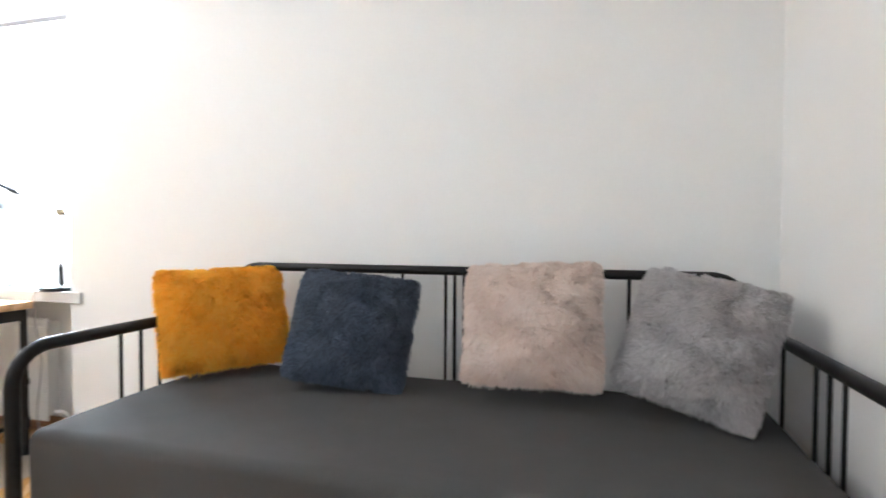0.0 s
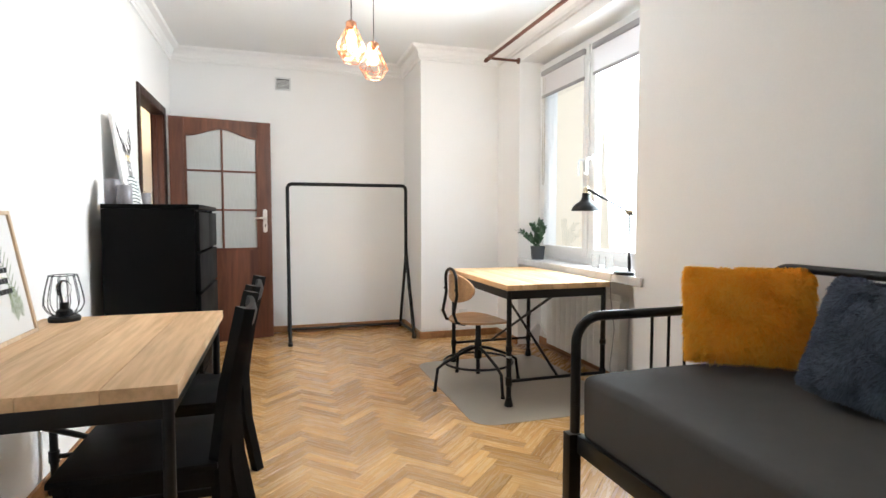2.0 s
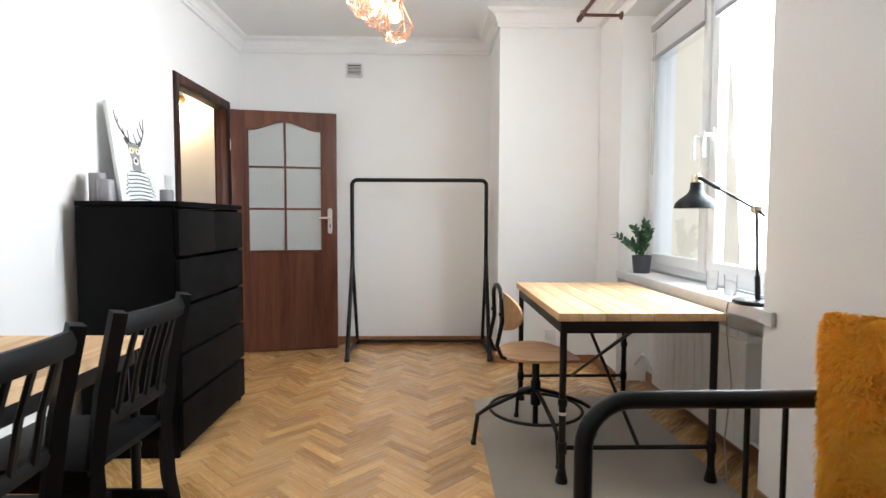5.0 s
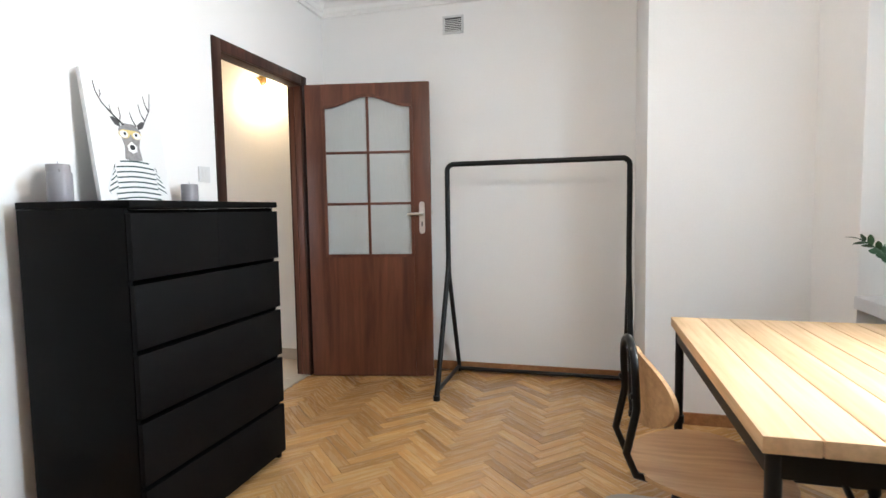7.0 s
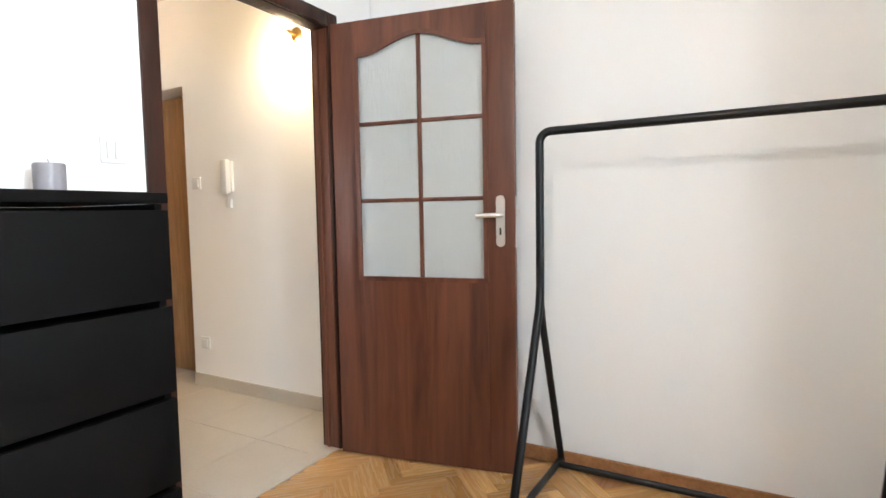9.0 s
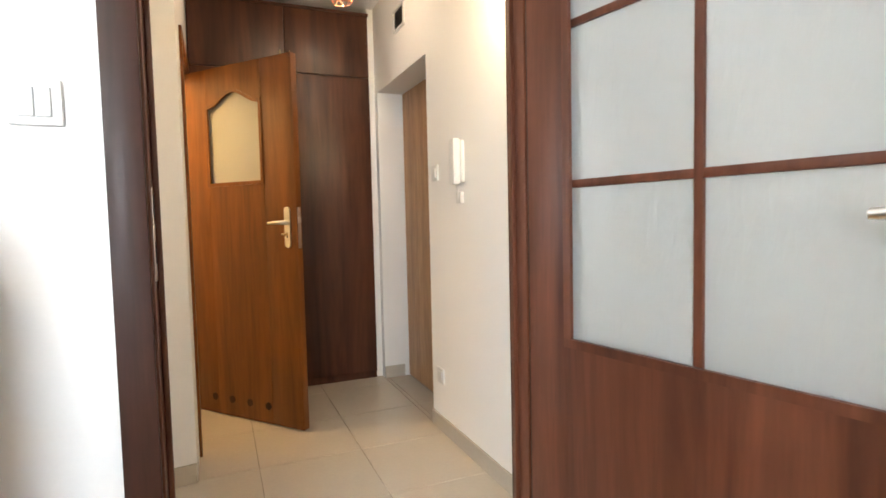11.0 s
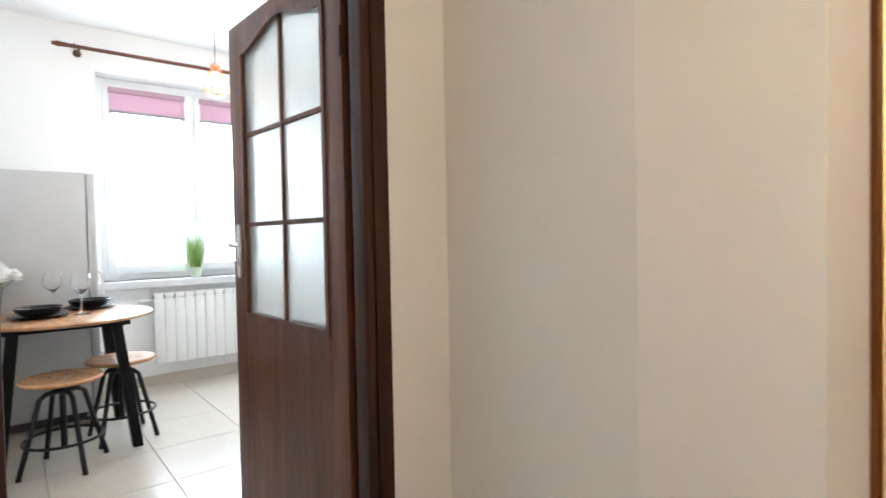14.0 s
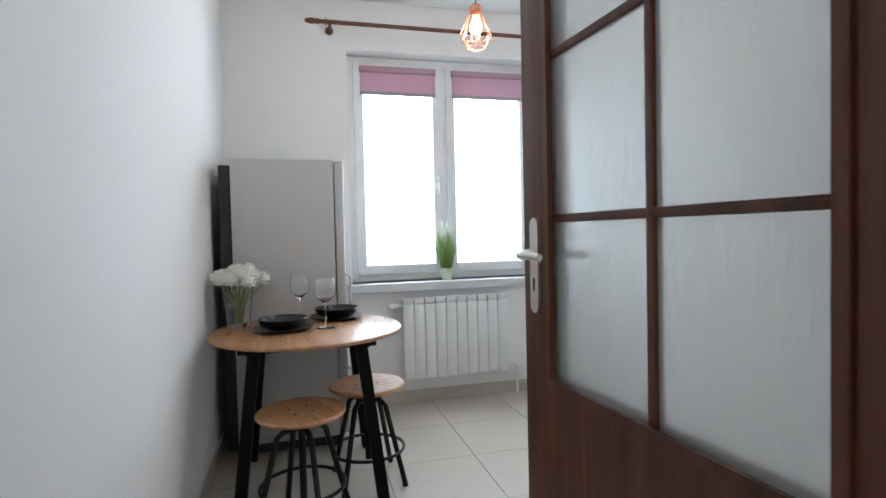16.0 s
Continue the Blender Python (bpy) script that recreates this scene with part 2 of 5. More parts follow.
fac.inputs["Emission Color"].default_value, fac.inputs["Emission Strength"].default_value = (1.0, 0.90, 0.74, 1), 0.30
GROUND = plain("grey_yard_ground", (0.22, 0.21, 0.19), 0.9, grain=8, vary=0.2, relief=0.3, large=0.3)
MATV = plain("grey_vinyl_floor_mat", (0.30, 0.262, 0.212), 0.38, grain=160, vary=0.05, relief=0.1)
SASH = glassy("window_glass")
CLEAR = glassy("clear_glass", rough=0.0)
FROST = glassy("rain_pattern_glass", (0.92, 0.95, 0.94), 0.22, 1.35, 0.6, 0.62)
BULB = glow("warm_bulb", (1.0, 0.55, 0.22), 14)
GLOBE = glow("warm_globe", (1.0, 0.62, 0.28), 10)


# ---- mesh tools ----
class G:
    """Collects vertices and faces of one mesh."""

    def __init__(self):
        self.v, self.f = [], []

    def add(self, verts, faces, m=None):
        k = len(self.v)
        self.v += [tuple(m @ Vector(p)) if m else tuple(p) for p in verts]
        self.f += [tuple(i + k for i in f) for f in faces]
        return self

    def box(self, x0, x1, y0, y1, z0, z1, b=0.0, m=None):
        if b <= 0:
            v = [(x, y, z) for z in (z0, z1) for y in (y0, y1) for x in (x0, x1)]
            return self.add(v, [(0, 2, 3, 1), (4, 5, 7, 6), (0, 1, 5, 4), (2, 6, 7, 3), (0, 4, 6, 2), (1, 3, 7, 5)], m)
        bm = bmesh.new()
        bmesh.ops.create_cube(bm, size=1)
        for p in bm.verts:
            p.co = Vector(((x0 + x1) / 2 + p.co.x * (x1 - x0), (y0 + y1) / 2 + p.co.y * (y1 - y0), (z0 + z1) / 2 + p.co.z * (z1 - z0)))
        bmesh.ops.bevel(bm, geom=bm.edges, offset=b, segments=2, profile=0.6, affect="EDGES")
        bm.verts.index_update()
        self.add([p.co.copy() for p in bm.verts], [[q.index for q in f.verts] for f in bm.faces], m)
        bm.free()
        return self

    def tube(self, path, r, n=10, closed=False, m=None, flat=1.0):
        pts = [Vector(p) for p in path]
        k, rings, prev = len(pts), [], None
        rs = r if isinstance(r, (list, tuple)) else [r] * k
        for i, p in enumerate(pts):
            a = pts[(i - 1) % k] if closed or i else p
            c = pts[(i + 1) % k] if closed or i < k - 1 else p
            d = (c - a).normalized()
            if prev is None:
                s = d.cross(Vector((0, 0, 1)))
                s = (d.cross(Vector((1, 0, 0))) if s.length < 1e-3 else s).normalized()
            else:
                s = (prev - d * prev.dot(d)).normalized()
            prev = s
            u = d.cross(s)
            rings.append([p + s * math.cos(2 * math.pi * j / n) * rs[i] + u * math.sin(2 * math.pi * j / n) * rs[i] * flat for j in range(n)])
        v = [q for ring in rings for q in ring]
        f = []
        for i in range(k if closed else k - 1):
            o = (i + 1) % k
            f += [(i * n + j, i * n + (j + 1) % n, o * n + (j + 1) % n, o * n + j) for j in range(n)]
        if not closed:
            f += [tuple(range(n))[::-1], tuple((k - 1) * n + j for j in range(n))]
        return self.add(v, f, m)

    def lathe(self, profile, n=24, m=None):
        v, f = [], []
        for r, z in profile:
            v += [(r * math.cos(2 * math.pi * j / n), r * math.sin(2 * math.pi * j / n), z) for j in range(n)]
        k = len(profile)
        for i in range(k - 1):
            f += [(i * n + j, i * n + (j + 1) % n, (i + 1) * n + (j + 1) % n, (i + 1) * n + j) for j in range(n)]
        if profile[0][0] > 1e-6:
            f.append(tuple(range(n))[::-1])
        if profile[-1][0] > 1e-6:
            f.append(tuple((k - 1) * n + j for j in range(n)))
        return self.add(v, f, m)

    def prism(self, outline, y0, y1, m=None):
        """An outline of (x, z) drawn out from y0 to y1."""
        k = len(outline)
        v = [(x, y0, z) for x, z in outline] + [(x, y1, z) for x, z in outline]
        f = [tuple(range(k)), tuple(range(2 * k - 1, k - 1, -1))]
        f += [(i, i + k, (i + 1) % k + k, (i + 1) % k) for i in range(k)]
        return self.add(v, f, m)

    def strip(self, upper, lower, y0, y1, m=None):
        """A solid between two rows of (x, z), from y0 to y1."""
        k = len(upper)
        v = [(x, y, z) for y in (y0, y1) for row in (lower, upper) for x, z in row]
        lo0, up0, lo1, up1 = 0, k, 2 * k, 3 * k
        f = []
        for i in range(k - 1):
            f += [(lo0 + i, lo0 + i + 1, up0 + i + 1, up0 + i), (lo1 + i, up1 + i, up1 + i + 1, lo1 + i + 1),
                  (up0 + i, up0 + i + 1, up1 + i + 1, up1 + i), (lo0 + i, lo1 + i, lo1 + i + 1, lo0 + i + 1)]
        f += [(lo0, up0, up1, lo1), (lo0 + k - 1, lo1 + k - 1, up1 + k - 1, up0 + k - 1)]
        return self.add(v, f, m)

    def data(self, name, smooth=True, angle=38):
        me = bpy.data.meshes.new(name)
        me.from_pydata(self.v, [], self.f)
        bm = bmesh.new()
        bm.from_mesh(me)
        bmesh.ops.recalc_face_normals(bm, faces=bm.faces)
        bm.to_mesh(me)
        bm.free()
        if smooth:
            me.polygons.foreach_set("use_smooth", [True] * len(me.polygons))
            me.set_sharp_from_angle(angle=radians(angle))
        return me


def part(name, g, material, parent, label="", smooth=True, at=None):
    me = g.data(name, smooth) if isinstance(g, G) else g
    if not me.materials:
        me.materials.append(material)
    ob = new(name, me)
    ob.parent = parent
    if at is not None:
        ob.matrix_basis = at
    return tagged(ob, label)


def thing(name, label, category, x=0, y=0, z=0, rz=0, group="", kind=""):
    ob = new(name)
    ob.empty_display_size = 0.1
    ob.matrix_basis = pose(x, y, z, 0, 0, rz)
    return tagged(ob, label, category, group, kind)


def solid(name, g, material, label, category, kind="structure", smooth=False):
    me = g.data(name, smooth)
    me.materials.append(material)
    return tagged(new(name, me), label, category, "", kind)


def arc(cx, cz, r, a0, a1, n):
    return [(cx + r * math.cos(radians(a0 + (a1 - a0) * i / n)), cz + r * math.sin(radians(a0 + (a1 - a0) * i / n))) for i in range(n + 1)]


# ---- structure ----
LX0, LX1, LY0, LY1, LZ = -4.60, 1.30, -0.545, 2.47, 2.73
HY1, HZ, KZ = -0.63, 2.64, 2.80
TOP = 3.0


def wall(name, axis, a0, a1, t0, t1, label, holes=(), z1=TOP, z0=-0.06):
    """A wall along an axis from a0 to a1, thick from t0 to t1, with openings (start, end, foot, head)."""
    g = G()

    def put(a, b, lo, hi):
        if b - a > 1e-4 and hi - lo > 1e-4:
            g.box(a, b, t0, t1, lo, hi) if axis == "x" else g.box(t0, t1, a, b, lo, hi)
    at = a0
    for s, e, lo, hi in sorted(holes):
        put(at, s, z0, z1)
        put(s, e, z0, lo)
        put(s, e, hi, z1)
        at = e
    put(at, a1, z0, z1)
    return solid(name, g, WHITE, label, "wall")


wall("wall_west", "y", -3.72, 2.85, -4.88, LX0, "white painted plaster wall with the entry door recess", [(-3.08, -2.13, -0.06, 2.045)])
wall("wall_north", "x", LX0, 1.5, LY1, 2.85, "white painted window wall with a deep window niche", [(-3.42, -1.77, -0.06, 2.53)])
wall("wall_parapet", "x", -3.42, -1.77, 2.70, 2.85, "white parapet behind the radiator under the window", z1=0.79)
wall("wall_east", "y", LY0, LY1, LX1, 1.5, "plain white painted wall at the end of the daybed")
wall("wall_south", "x", LX0, 1.5, HY1, LY0, "white painted partition with the living room doorway", [(-4.268, -3.378, -0.06, 2.07)])
wall("wall_kitchen_door", "y", -3.72, HY1, -2.34, -2.22, "white painted partition with the kitchen doorway", [(-1.715, -0.806, -0.06, 2.07)])
foot = [(-3.39, -2.10), (-3.06, -2.10), (-3.06, -1.915), (-3.39, -1.955)]
g = G().add([(x, y, -0.06) for x, y in foot] + [(x, y, TOP) for x, y in foot], [(3, 2, 1, 0), (4, 5, 6, 7), (0, 1, 5, 4), (1, 2, 6, 5), (2, 3, 7, 6), (3, 0, 4, 7)])
solid("wall_hall_pier", g, WHITE, "cream-lit white hall wall beside the bathroom door", "wall")
foot = [(-3.06, -2.10), (-2.34, -2.10), (-2.34, -1.985), (-3.06, -1.915)]
g = G().add([(x, y, -0.06) for x, y in foot] + [(x, y, TOP) for x, y in foot], [(3, 2, 1, 0), (4, 5, 6, 7), (0, 1, 5, 4), (1, 2, 6, 5), (2, 3, 7, 6), (3, 0, 4, 7)])
solid("wall_hall_recess", g, WHITE, "white hall wall bending slightly back", "wall")
wall("wall_bath", "y", -3.72, -2.10, -3.39, -3.29, "white hall wall with the bathroom doorway", [(-3.06, -2.24, -0.06, 2.07)])
wall("wall_south_end", "x", -4.6, -2.34, -3.85, -3.72, "plain white wall behind the wardrobe")
wall("wall_kitchen_south", "x", -2.22, 1.15, -3.15, -3.02, "plain white kitchen wall")
wall("wall_kitchen_window", "y", -3.15, HY1, 1.15, 1.5, "white kitchen wall with the window", [(-2.86, -1.43, 0.86, 2.47)])
g = G().box(LX0, -3.90, 1.69, LY1, -0.06, TOP)
solid("wall_pier", g, WHITE, "white painted chimney pier in the room corner", "wall")

solid("ceiling_living", G().box(-4.6, 1.5, LY0, 2.6, LZ, LZ + 0.12), CEIL, "white painted living room ceiling", "ceiling")
solid("ceiling_hall", G().box(-4.6, -2.34, -3.72, HY1, HZ, HZ + 0.12), CEIL, "white painted hall ceiling", "ceiling")
solid("ceiling_kitchen", G().box(-2.22, 1.3, -3.02, HY1, KZ, KZ + 0.12), CEIL, "white painted kitchen ceiling", "ceiling")
solid("roof_slab", G().box(-4.88, 1.5, -3.85, 2.85, TOP, TOP + 0.2), CEIL, "plain slab above the flat", "ceiling")

floor_living = solid("floor_living", G().box(LX0, LX1, LY0, 2.70, -0.06, -0.006), SKIRT, "honey oak herringbone parquet floor", "floor")
floor_tiled = solid("floor_tiled", G().box(-4.88, 1.15, -3.72, HY1, -0.06, -0.006).box(-4.268, -3.378, HY1, LY0 - 0.02, -0.06, -0.006), GROUT, "beige grey tiled floor of hall and kitchen", "floor")


def ring(outline, profile):
    """A moulding swept round the inside of a rectilinear outline; profile of (inset, z)."""
    g, k, n = G(), len(outline), len(profile)
    v = []
    for i, p in enumerate(outline):
        a, c = Vector(outline[i - 1]), Vector(outline[(i + 1) % k])
        p = Vector(p)
        d0, d1 = (p - a).normalized(), (c - p).normalized()
        n0, n1 = Vector((-d0.y, d0.x)), Vector((-d1.y, d1.x))
        for inset, z in profile:
            q = p + (n0 + n1) * inset
            v.append((q.x, q.y, z))
    f = [(i * n + j, i * n + (j + 1) % n, ((i + 1) % k) * n + (j + 1) % n, ((i + 1) % k) * n + j) for i in range(k) for j in range(n)]
    return g.add(v, f)


ROOM = [(LX0, LY0), (LX1, LY0), (LX1, LY1), (-3.90, LY1), (-3.90, 1.69), (LX0, 1.69)]
crown = [(0.0, 2.612), (0.020, 2.612), (0.022, 2.634), (0.030, 2.638), (0.034, 2.67), (0.055, 2.70), (0.095, 2.712), (0.105, 2.73), (0.0, 2.731)]
solid("trim_crown", ring(ROOM, crown), WHITE, "white plaster cornice round the living room ceiling", "cornice")


def boards(name, runs, h, d, material, label):
    """Skirting: runs of (x0, y0, x1, y1, nx, ny) along walls, standing off by d to the side n."""
    g = G()
    for x0, y0, x1, y1, nx, ny in runs:
        xs, ys = sorted((x0, x1)), sorted((y0, y1))
        if nx:
            xs = sorted((x0, x0 + nx * d))
        if ny:
            ys = sorted((y0, y0 + ny * d))
        g.box(xs[0], xs[1], ys[0], ys[1], 0.0, h, 0.003)
    return solid(name, g, material, label, "skirting")


boards("baseboard_living", [(LX0, LY0, LX0, 1.69, 1, 0), (LX0 + 0.016, 1.69, -3.90, 1.69, 0, -1), (-3.90, 1.674, -3.90, LY1, 1, 0), (-3.884, LY1, -3.42, LY1, 0, -1),
                            (-3.42, 2.70, -1.77, 2.70, 0, -1), (-1.77, LY1, LX1, LY1, 0, -1), (LX1, LY0, LX1, 2.454, -1, 0), (-3.30, LY0, 1.284, LY0, 0, 1)],
       0.065, 0.016, SKIRT, "narrow honey oak skirting board")
boards("baseboard_hall", [(LX0, -2.13, LX0, HY1, 1, 0), (-2.34, -1.965, -2.34, -1.775, -1, 0),
                          (-2.34, -0.80, -2.34, HY1, -1, 0), (-3.32, HY1, -2.352, HY1, 0, -1), (-4.6, -3.08, -4.75, -3.08, 0, 1)], 0.085, 0.010, TILE, "beige grey tile skirting in the hall")
foot = [(-3.0595, -1.915), (-2.3505, -1.984), (-2.3505, -1.974), (-3.0595, -1.905)]
g = G().add([(x, y, 0.0) for x, y in foot] + [(x, y, 0.085) for x, y in foot], [(3, 2, 1, 0), (4, 5, 6, 7), (0, 1, 5, 4), (1, 2, 6, 5), (2, 3, 7, 6), (3, 0, 4, 7)])
solid("baseboard_hall_bend", g, TILE, "beige grey tile skirting in the hall", "baseboard")
foot = [(-3.389, -1.9548), (-3.0605, -1.915), (-3.0605, -1.905), (-3.389, -1.9448)]
g = G().add([(x, y, 0.0) for x, y in foot] + [(x, y, 0.085) for x, y in foot], [(3, 2, 1, 0), (4, 5, 6, 7), (0, 1, 5, 4), (1, 2, 6, 5), (2, 3, 7, 6), (3, 0, 4, 7)])
solid("baseboard_hall_pier", g, TILE, "beige grey tile skirting in the hall", "baseboard")
boards("baseboard_kitchen", [(-2.22, HY1, 1.15, HY1, 0, -1), (1.15, -0.64, 1.15, -3.02, -1, 0), (-2.21, -3.02, 1.14, -3.02, 0, 1)], 0.085, 0.010, TILE, "beige grey tile skirting in the kitchen")


# ---- door frames and doors ----
def casing(name, axis, s0, s1, head, faces, depth, material, label, w=0.065, stop=None, w1=None, inner=None):
    """A door lining with a stop and casings on both wall faces. s0..s1: the clear opening."""
    root = thing(name, label, "door frame", kind="structure")
    lo, hi = depth

    def put(gm, a, b, t0, t1, z0, z1, bev=0.003):
        gm.box(a, b, t0, t1, z0, z1, bev) if axis == "x" else gm.box(t0, t1, a, b, z0, z1, bev)
    for side, (a, b, c, d) in enumerate(((s0 - 0.022, s0, s0, s0 + 0.012), (s1, s1 + 0.022, s1 - 0.012, s1))):
        gm = G()
        put(gm, a, b, lo, hi, 0, head)
        part("jamb", gm, inner or material, root)
        gm = G()
        if stop:
            put(gm, c - (stop[0] - 0.012) * side, d + (stop[0] - 0.012) * (1 - side), lo - 0.012, lo + stop[1], 0, head - 0.012)
        else:
            put(gm, c, d, lo + 0.03, hi - 0.045, 0, head - 0.012)
        part("door_stop", gm, inner or material, root)
    gm = G()
    put(gm, s0 - 0.022, s1 + 0.022, lo, hi, head, head + 0.022)
    part("head", gm, material, root)
    for t in faces:
        o = 0.014 if t == hi else -0.014
        t0, t1 = sorted((t, t + o))
        gm = G()
        put(gm, s0 - w - 0.005, s0 - 0.005, t0, t1, 0, head + w + 0.005)
        part("architrave", gm, material, root)
        gm = G()
        put(gm, s1 + 0.005, s1 + (w1 or w) + 0.005, t0, t1, 0, head + w + 0.005)
        part("architrave", gm, material, root)
        gm = G()
        put(gm, s0 - 0.005, s1 + 0.005, t0, t1, head + 0.005, head + w + 0.005)
        part("architrave", gm, material, root)
    return root


frame_living = casing("door_frame_living", "x", -4.243, -3.402, 2.045, (LY0, HY1), (HY1, LY0), TRIMW, "dark walnut door lining of the living room", inner=DOORW)
gm = G().box(-3.4045, -3.4015, -0.585, -0.560, 1.04, 1.225, 0.001)
sp = part("strike_plate", gm, CHROME, frame_living, "nickel strike plate")
for z0 in (1.075, 1.165):
    part("latch_hole", G().box(-3.4055, -3.4042, -0.580, -0.566, z0, z0 + 0.045), BLACKW, sp)
casing("door_frame_kitchen", "y", -1.70, -0.828, 2.045, (-2.34, -2.22), (-2.34, -2.22), TRIMW, "dark walnut door lining of the kitchen", 0.05, (0.032, 0.05), 0.018)
casing("door_frame_bath", "y", -3.035, -2.265, 2.045, (-3.39,), (-3.39, -3.29), BATHW, "teak brown door lining of the bathroom", 0.04)
solid("trim_threshold", G().box(-4.2425, -3.4025, -0.626, -0.545, -0.004, 0.0045, 0.0015), TILE, "grey threshold strip between parquet and tiles", "threshold")


def lever(root, x, z, side, material=CHROME, flip=-1):
    """A long plate with a lever and a keyhole on the face y = side."""
    o = 1 if side > -0.01 else -1
    y0, y1 = sorted((side, side + 0.008 * o))
    gm = G()
    pts = [(x + px, z + pz) for px, pz in arc(0, 0.065, 0.019, 0, 180, 8) + arc(0, -0.118, 0.019, 180, 360, 8)]
    gm.prism(pts, y0, y1)
    plate = part("handle_plate", gm, material, root, "long brushed nickel plate")
    gm = G().tube([(x, side, z), (x, side + 0.038 * o, z), (x + 0.012 * flip, side + 0.048 * o, z), (x + 0.05 * flip, side + 0.050 * o, z), (x + 0.098 * flip, side + 0.046 * o, z - 0.003)],
                  [0.014, 0.012, 0.011, 0.010, 0.008], 10)
    part("door_handle", gm, material, plate)
    part("keyhole", G().box(x - 0.004, x + 0.004, y1 if o > 0 else y0 - 0.001, (y1 + 0.001) if o > 0 else y0, z - 0.085, z - 0.055), DARKP, plate)


def leaf(name, label, x, y, rz, wood_mat, width=0.865, height=2.035, pane=(0.120, 0.752), sill=0.848, side_top=1.915, arch=0.065, grid=(2, (1.22, 1.58)), th=0.04, holes=False):
    """A door leaf; its hinge is the local z axis, the leaf runs along +x, its faces are y = 0 and y = -th."""
    root = thing(name, label, "door", x, y, 0.008, rz, kind="structure")
    p0, p1 = pane
    n = 20

    def curve(px):
        s = abs((px - (p0 + p1) / 2) / ((p1 - p0) / 2))
        s = min(1.0, s / 0.92)
        return side_top + arch * (1 - (3 * s * s - 2 * s ** 3))
    xs = [p0 + (p1 - p0) * i / n for i in range(n + 1)]
    gm = G().box(0, p0, -th, 0, 0, height, 0.002).box(p1, width, -th, 0, 0, height, 0.002)
    gm.box(p0, p1, -th, 0, 0, sill)
    gm.strip([(px, height) for px in xs], [(px, curve(px)) for px in xs], -th, 0)
    body = part("leaf", gm, wood_mat, root)
    b = 0.016
    for y0, y1 in ((-0.004, 0.006), (-th - 0.006, -th + 0.004)):
        for bead in (G().box(p0 - 0.004, p0 + b, y0, y1, sill + b, side_top - b), G().box(p1 - b, p1 + 0.004, y0, y1, sill + b, side_top - b), G().box(p0 - 0.004, p1 + 0.004, y0, y1, sill - 0.004, sill + b),
                     G().strip([(px, curve(px) + 0.004) for px in xs], [(px, curve(px) - b) for px in xs], y0, y1)):
            part("glazing_bead", bead, wood_mat, root)
    cols, rows = grid
    ys = (-th / 2 - 0.003, -th / 2 + 0.003)
    zs = [sill, *rows, None]
    for c in range(cols):
        a, e = p0 + (p1 - p0) * c / cols, p0 + (p1 - p0) * (c + 1) / cols
        for r in range(len(zs) - 1):
            q = [a + (e - a) * i / 10 for i in range(11)]
            top = [(px, curve(px) if zs[r + 1] is None else zs[r + 1]) for px in q]
            part("glass_pane", G().strip(top, [(px, zs[r]) for px in q], *ys), FROST, root, "frosted rain-pattern glass")
    m = 0.009
    for c in range(1, cols):
        px = p0 + (p1 - p0) * c / cols
        part("glazing_bar", G().box(px - m, px + m, -th / 2 - 0.012, -th / 2 + 0.012, sill, curve(px), 0.003), wood_mat, root)
    for z in rows:
        part("glazing_bar", G().box(p0, p1, -th / 2 - 0.0105, -th / 2 + 0.0105, z - m, z + m, 0.003), wood_mat, root)
    for s in (0.0, -th):
        lever(root, width - 0.062, 1.14, s)
    part("lock_faceplate", G().box(width - 0.001, width + 0.0015, -th / 2 - 0.011, -th / 2 + 0.011, 1.0, 1.22), CHROME, root, "nickel lock faceplate")
    part("latch_bolt", G().box(width, width + 0.011, -th / 2 - 0.006, -th / 2 + 0.006, 1.135, 1.165, 0.002), CHROME, root, "nickel latch bolt")
    for z in (0.25, 1.75):
        part("hinge", G().lathe([(0.0, -0.045), (0.007, -0.045), (0.007, 0.045), (0.0, 0.048)], 10, pose(-0.006, 0.004, z)), CHROME if name == "door_living" else TRIMW, root)
    if holes:
        for i in range(4):
            px = 0.19 + i * 0.145
            for y0, y1 in ((-0.002, 0.003), (-th - 0.003, -th + 0.002)):
                part("vent_grommet", G().lathe([(0.012, 0), (0.022, 0), (0.022, y1 - y0), (0.012, y1 - y0), (0.011, 0.001)], 16, pose(px, y0, 0.10, -90)), TRIMW, root)
            part("vent_hole", G().lathe([(0.0, 0), (0.0125, 0), (0.0125, th + 0.002), (0.0, th + 0.002)], 14, pose(px, -th - 0.001, 0.10, -90)), DARKP, root)
    return root


leaf("door_living", "open walnut veneer door with six frosted panes", -4.262, -0.507, 101.1, DOORW, width=0.861, pane=(0.122, 0.740), side_top=1.885, arch=0.074, grid=(2, (1.215, 1.568)))
leaf("door_kitchen", "open walnut kitchen door with six frosted panes", -2.235, -1.672, 3.5, DOORW, pane=(0.102, 0.754))
bath_leaf = leaf("door_bath", "open teak veneer bathroom door with a small arched pane", -3.375, -3.02, 129.8, BATHW, 0.885, pane=(0.222, 0.658), sill=1.36, side_top=1.82, arch=0.075, grid=(1, ()), holes=True)

for side, o in ((0.0, 1), (-0.04, -1)):
    part("thumb_turn", G().tube([(0.823, side, 1.075), (0.823, side + 0.022 * o, 1.075), (0.800, side + 0.026 * o, 1.075)], [0.008, 0.007, 0.005], 10), PALEB, bath_leaf, "small brass thumb turn")

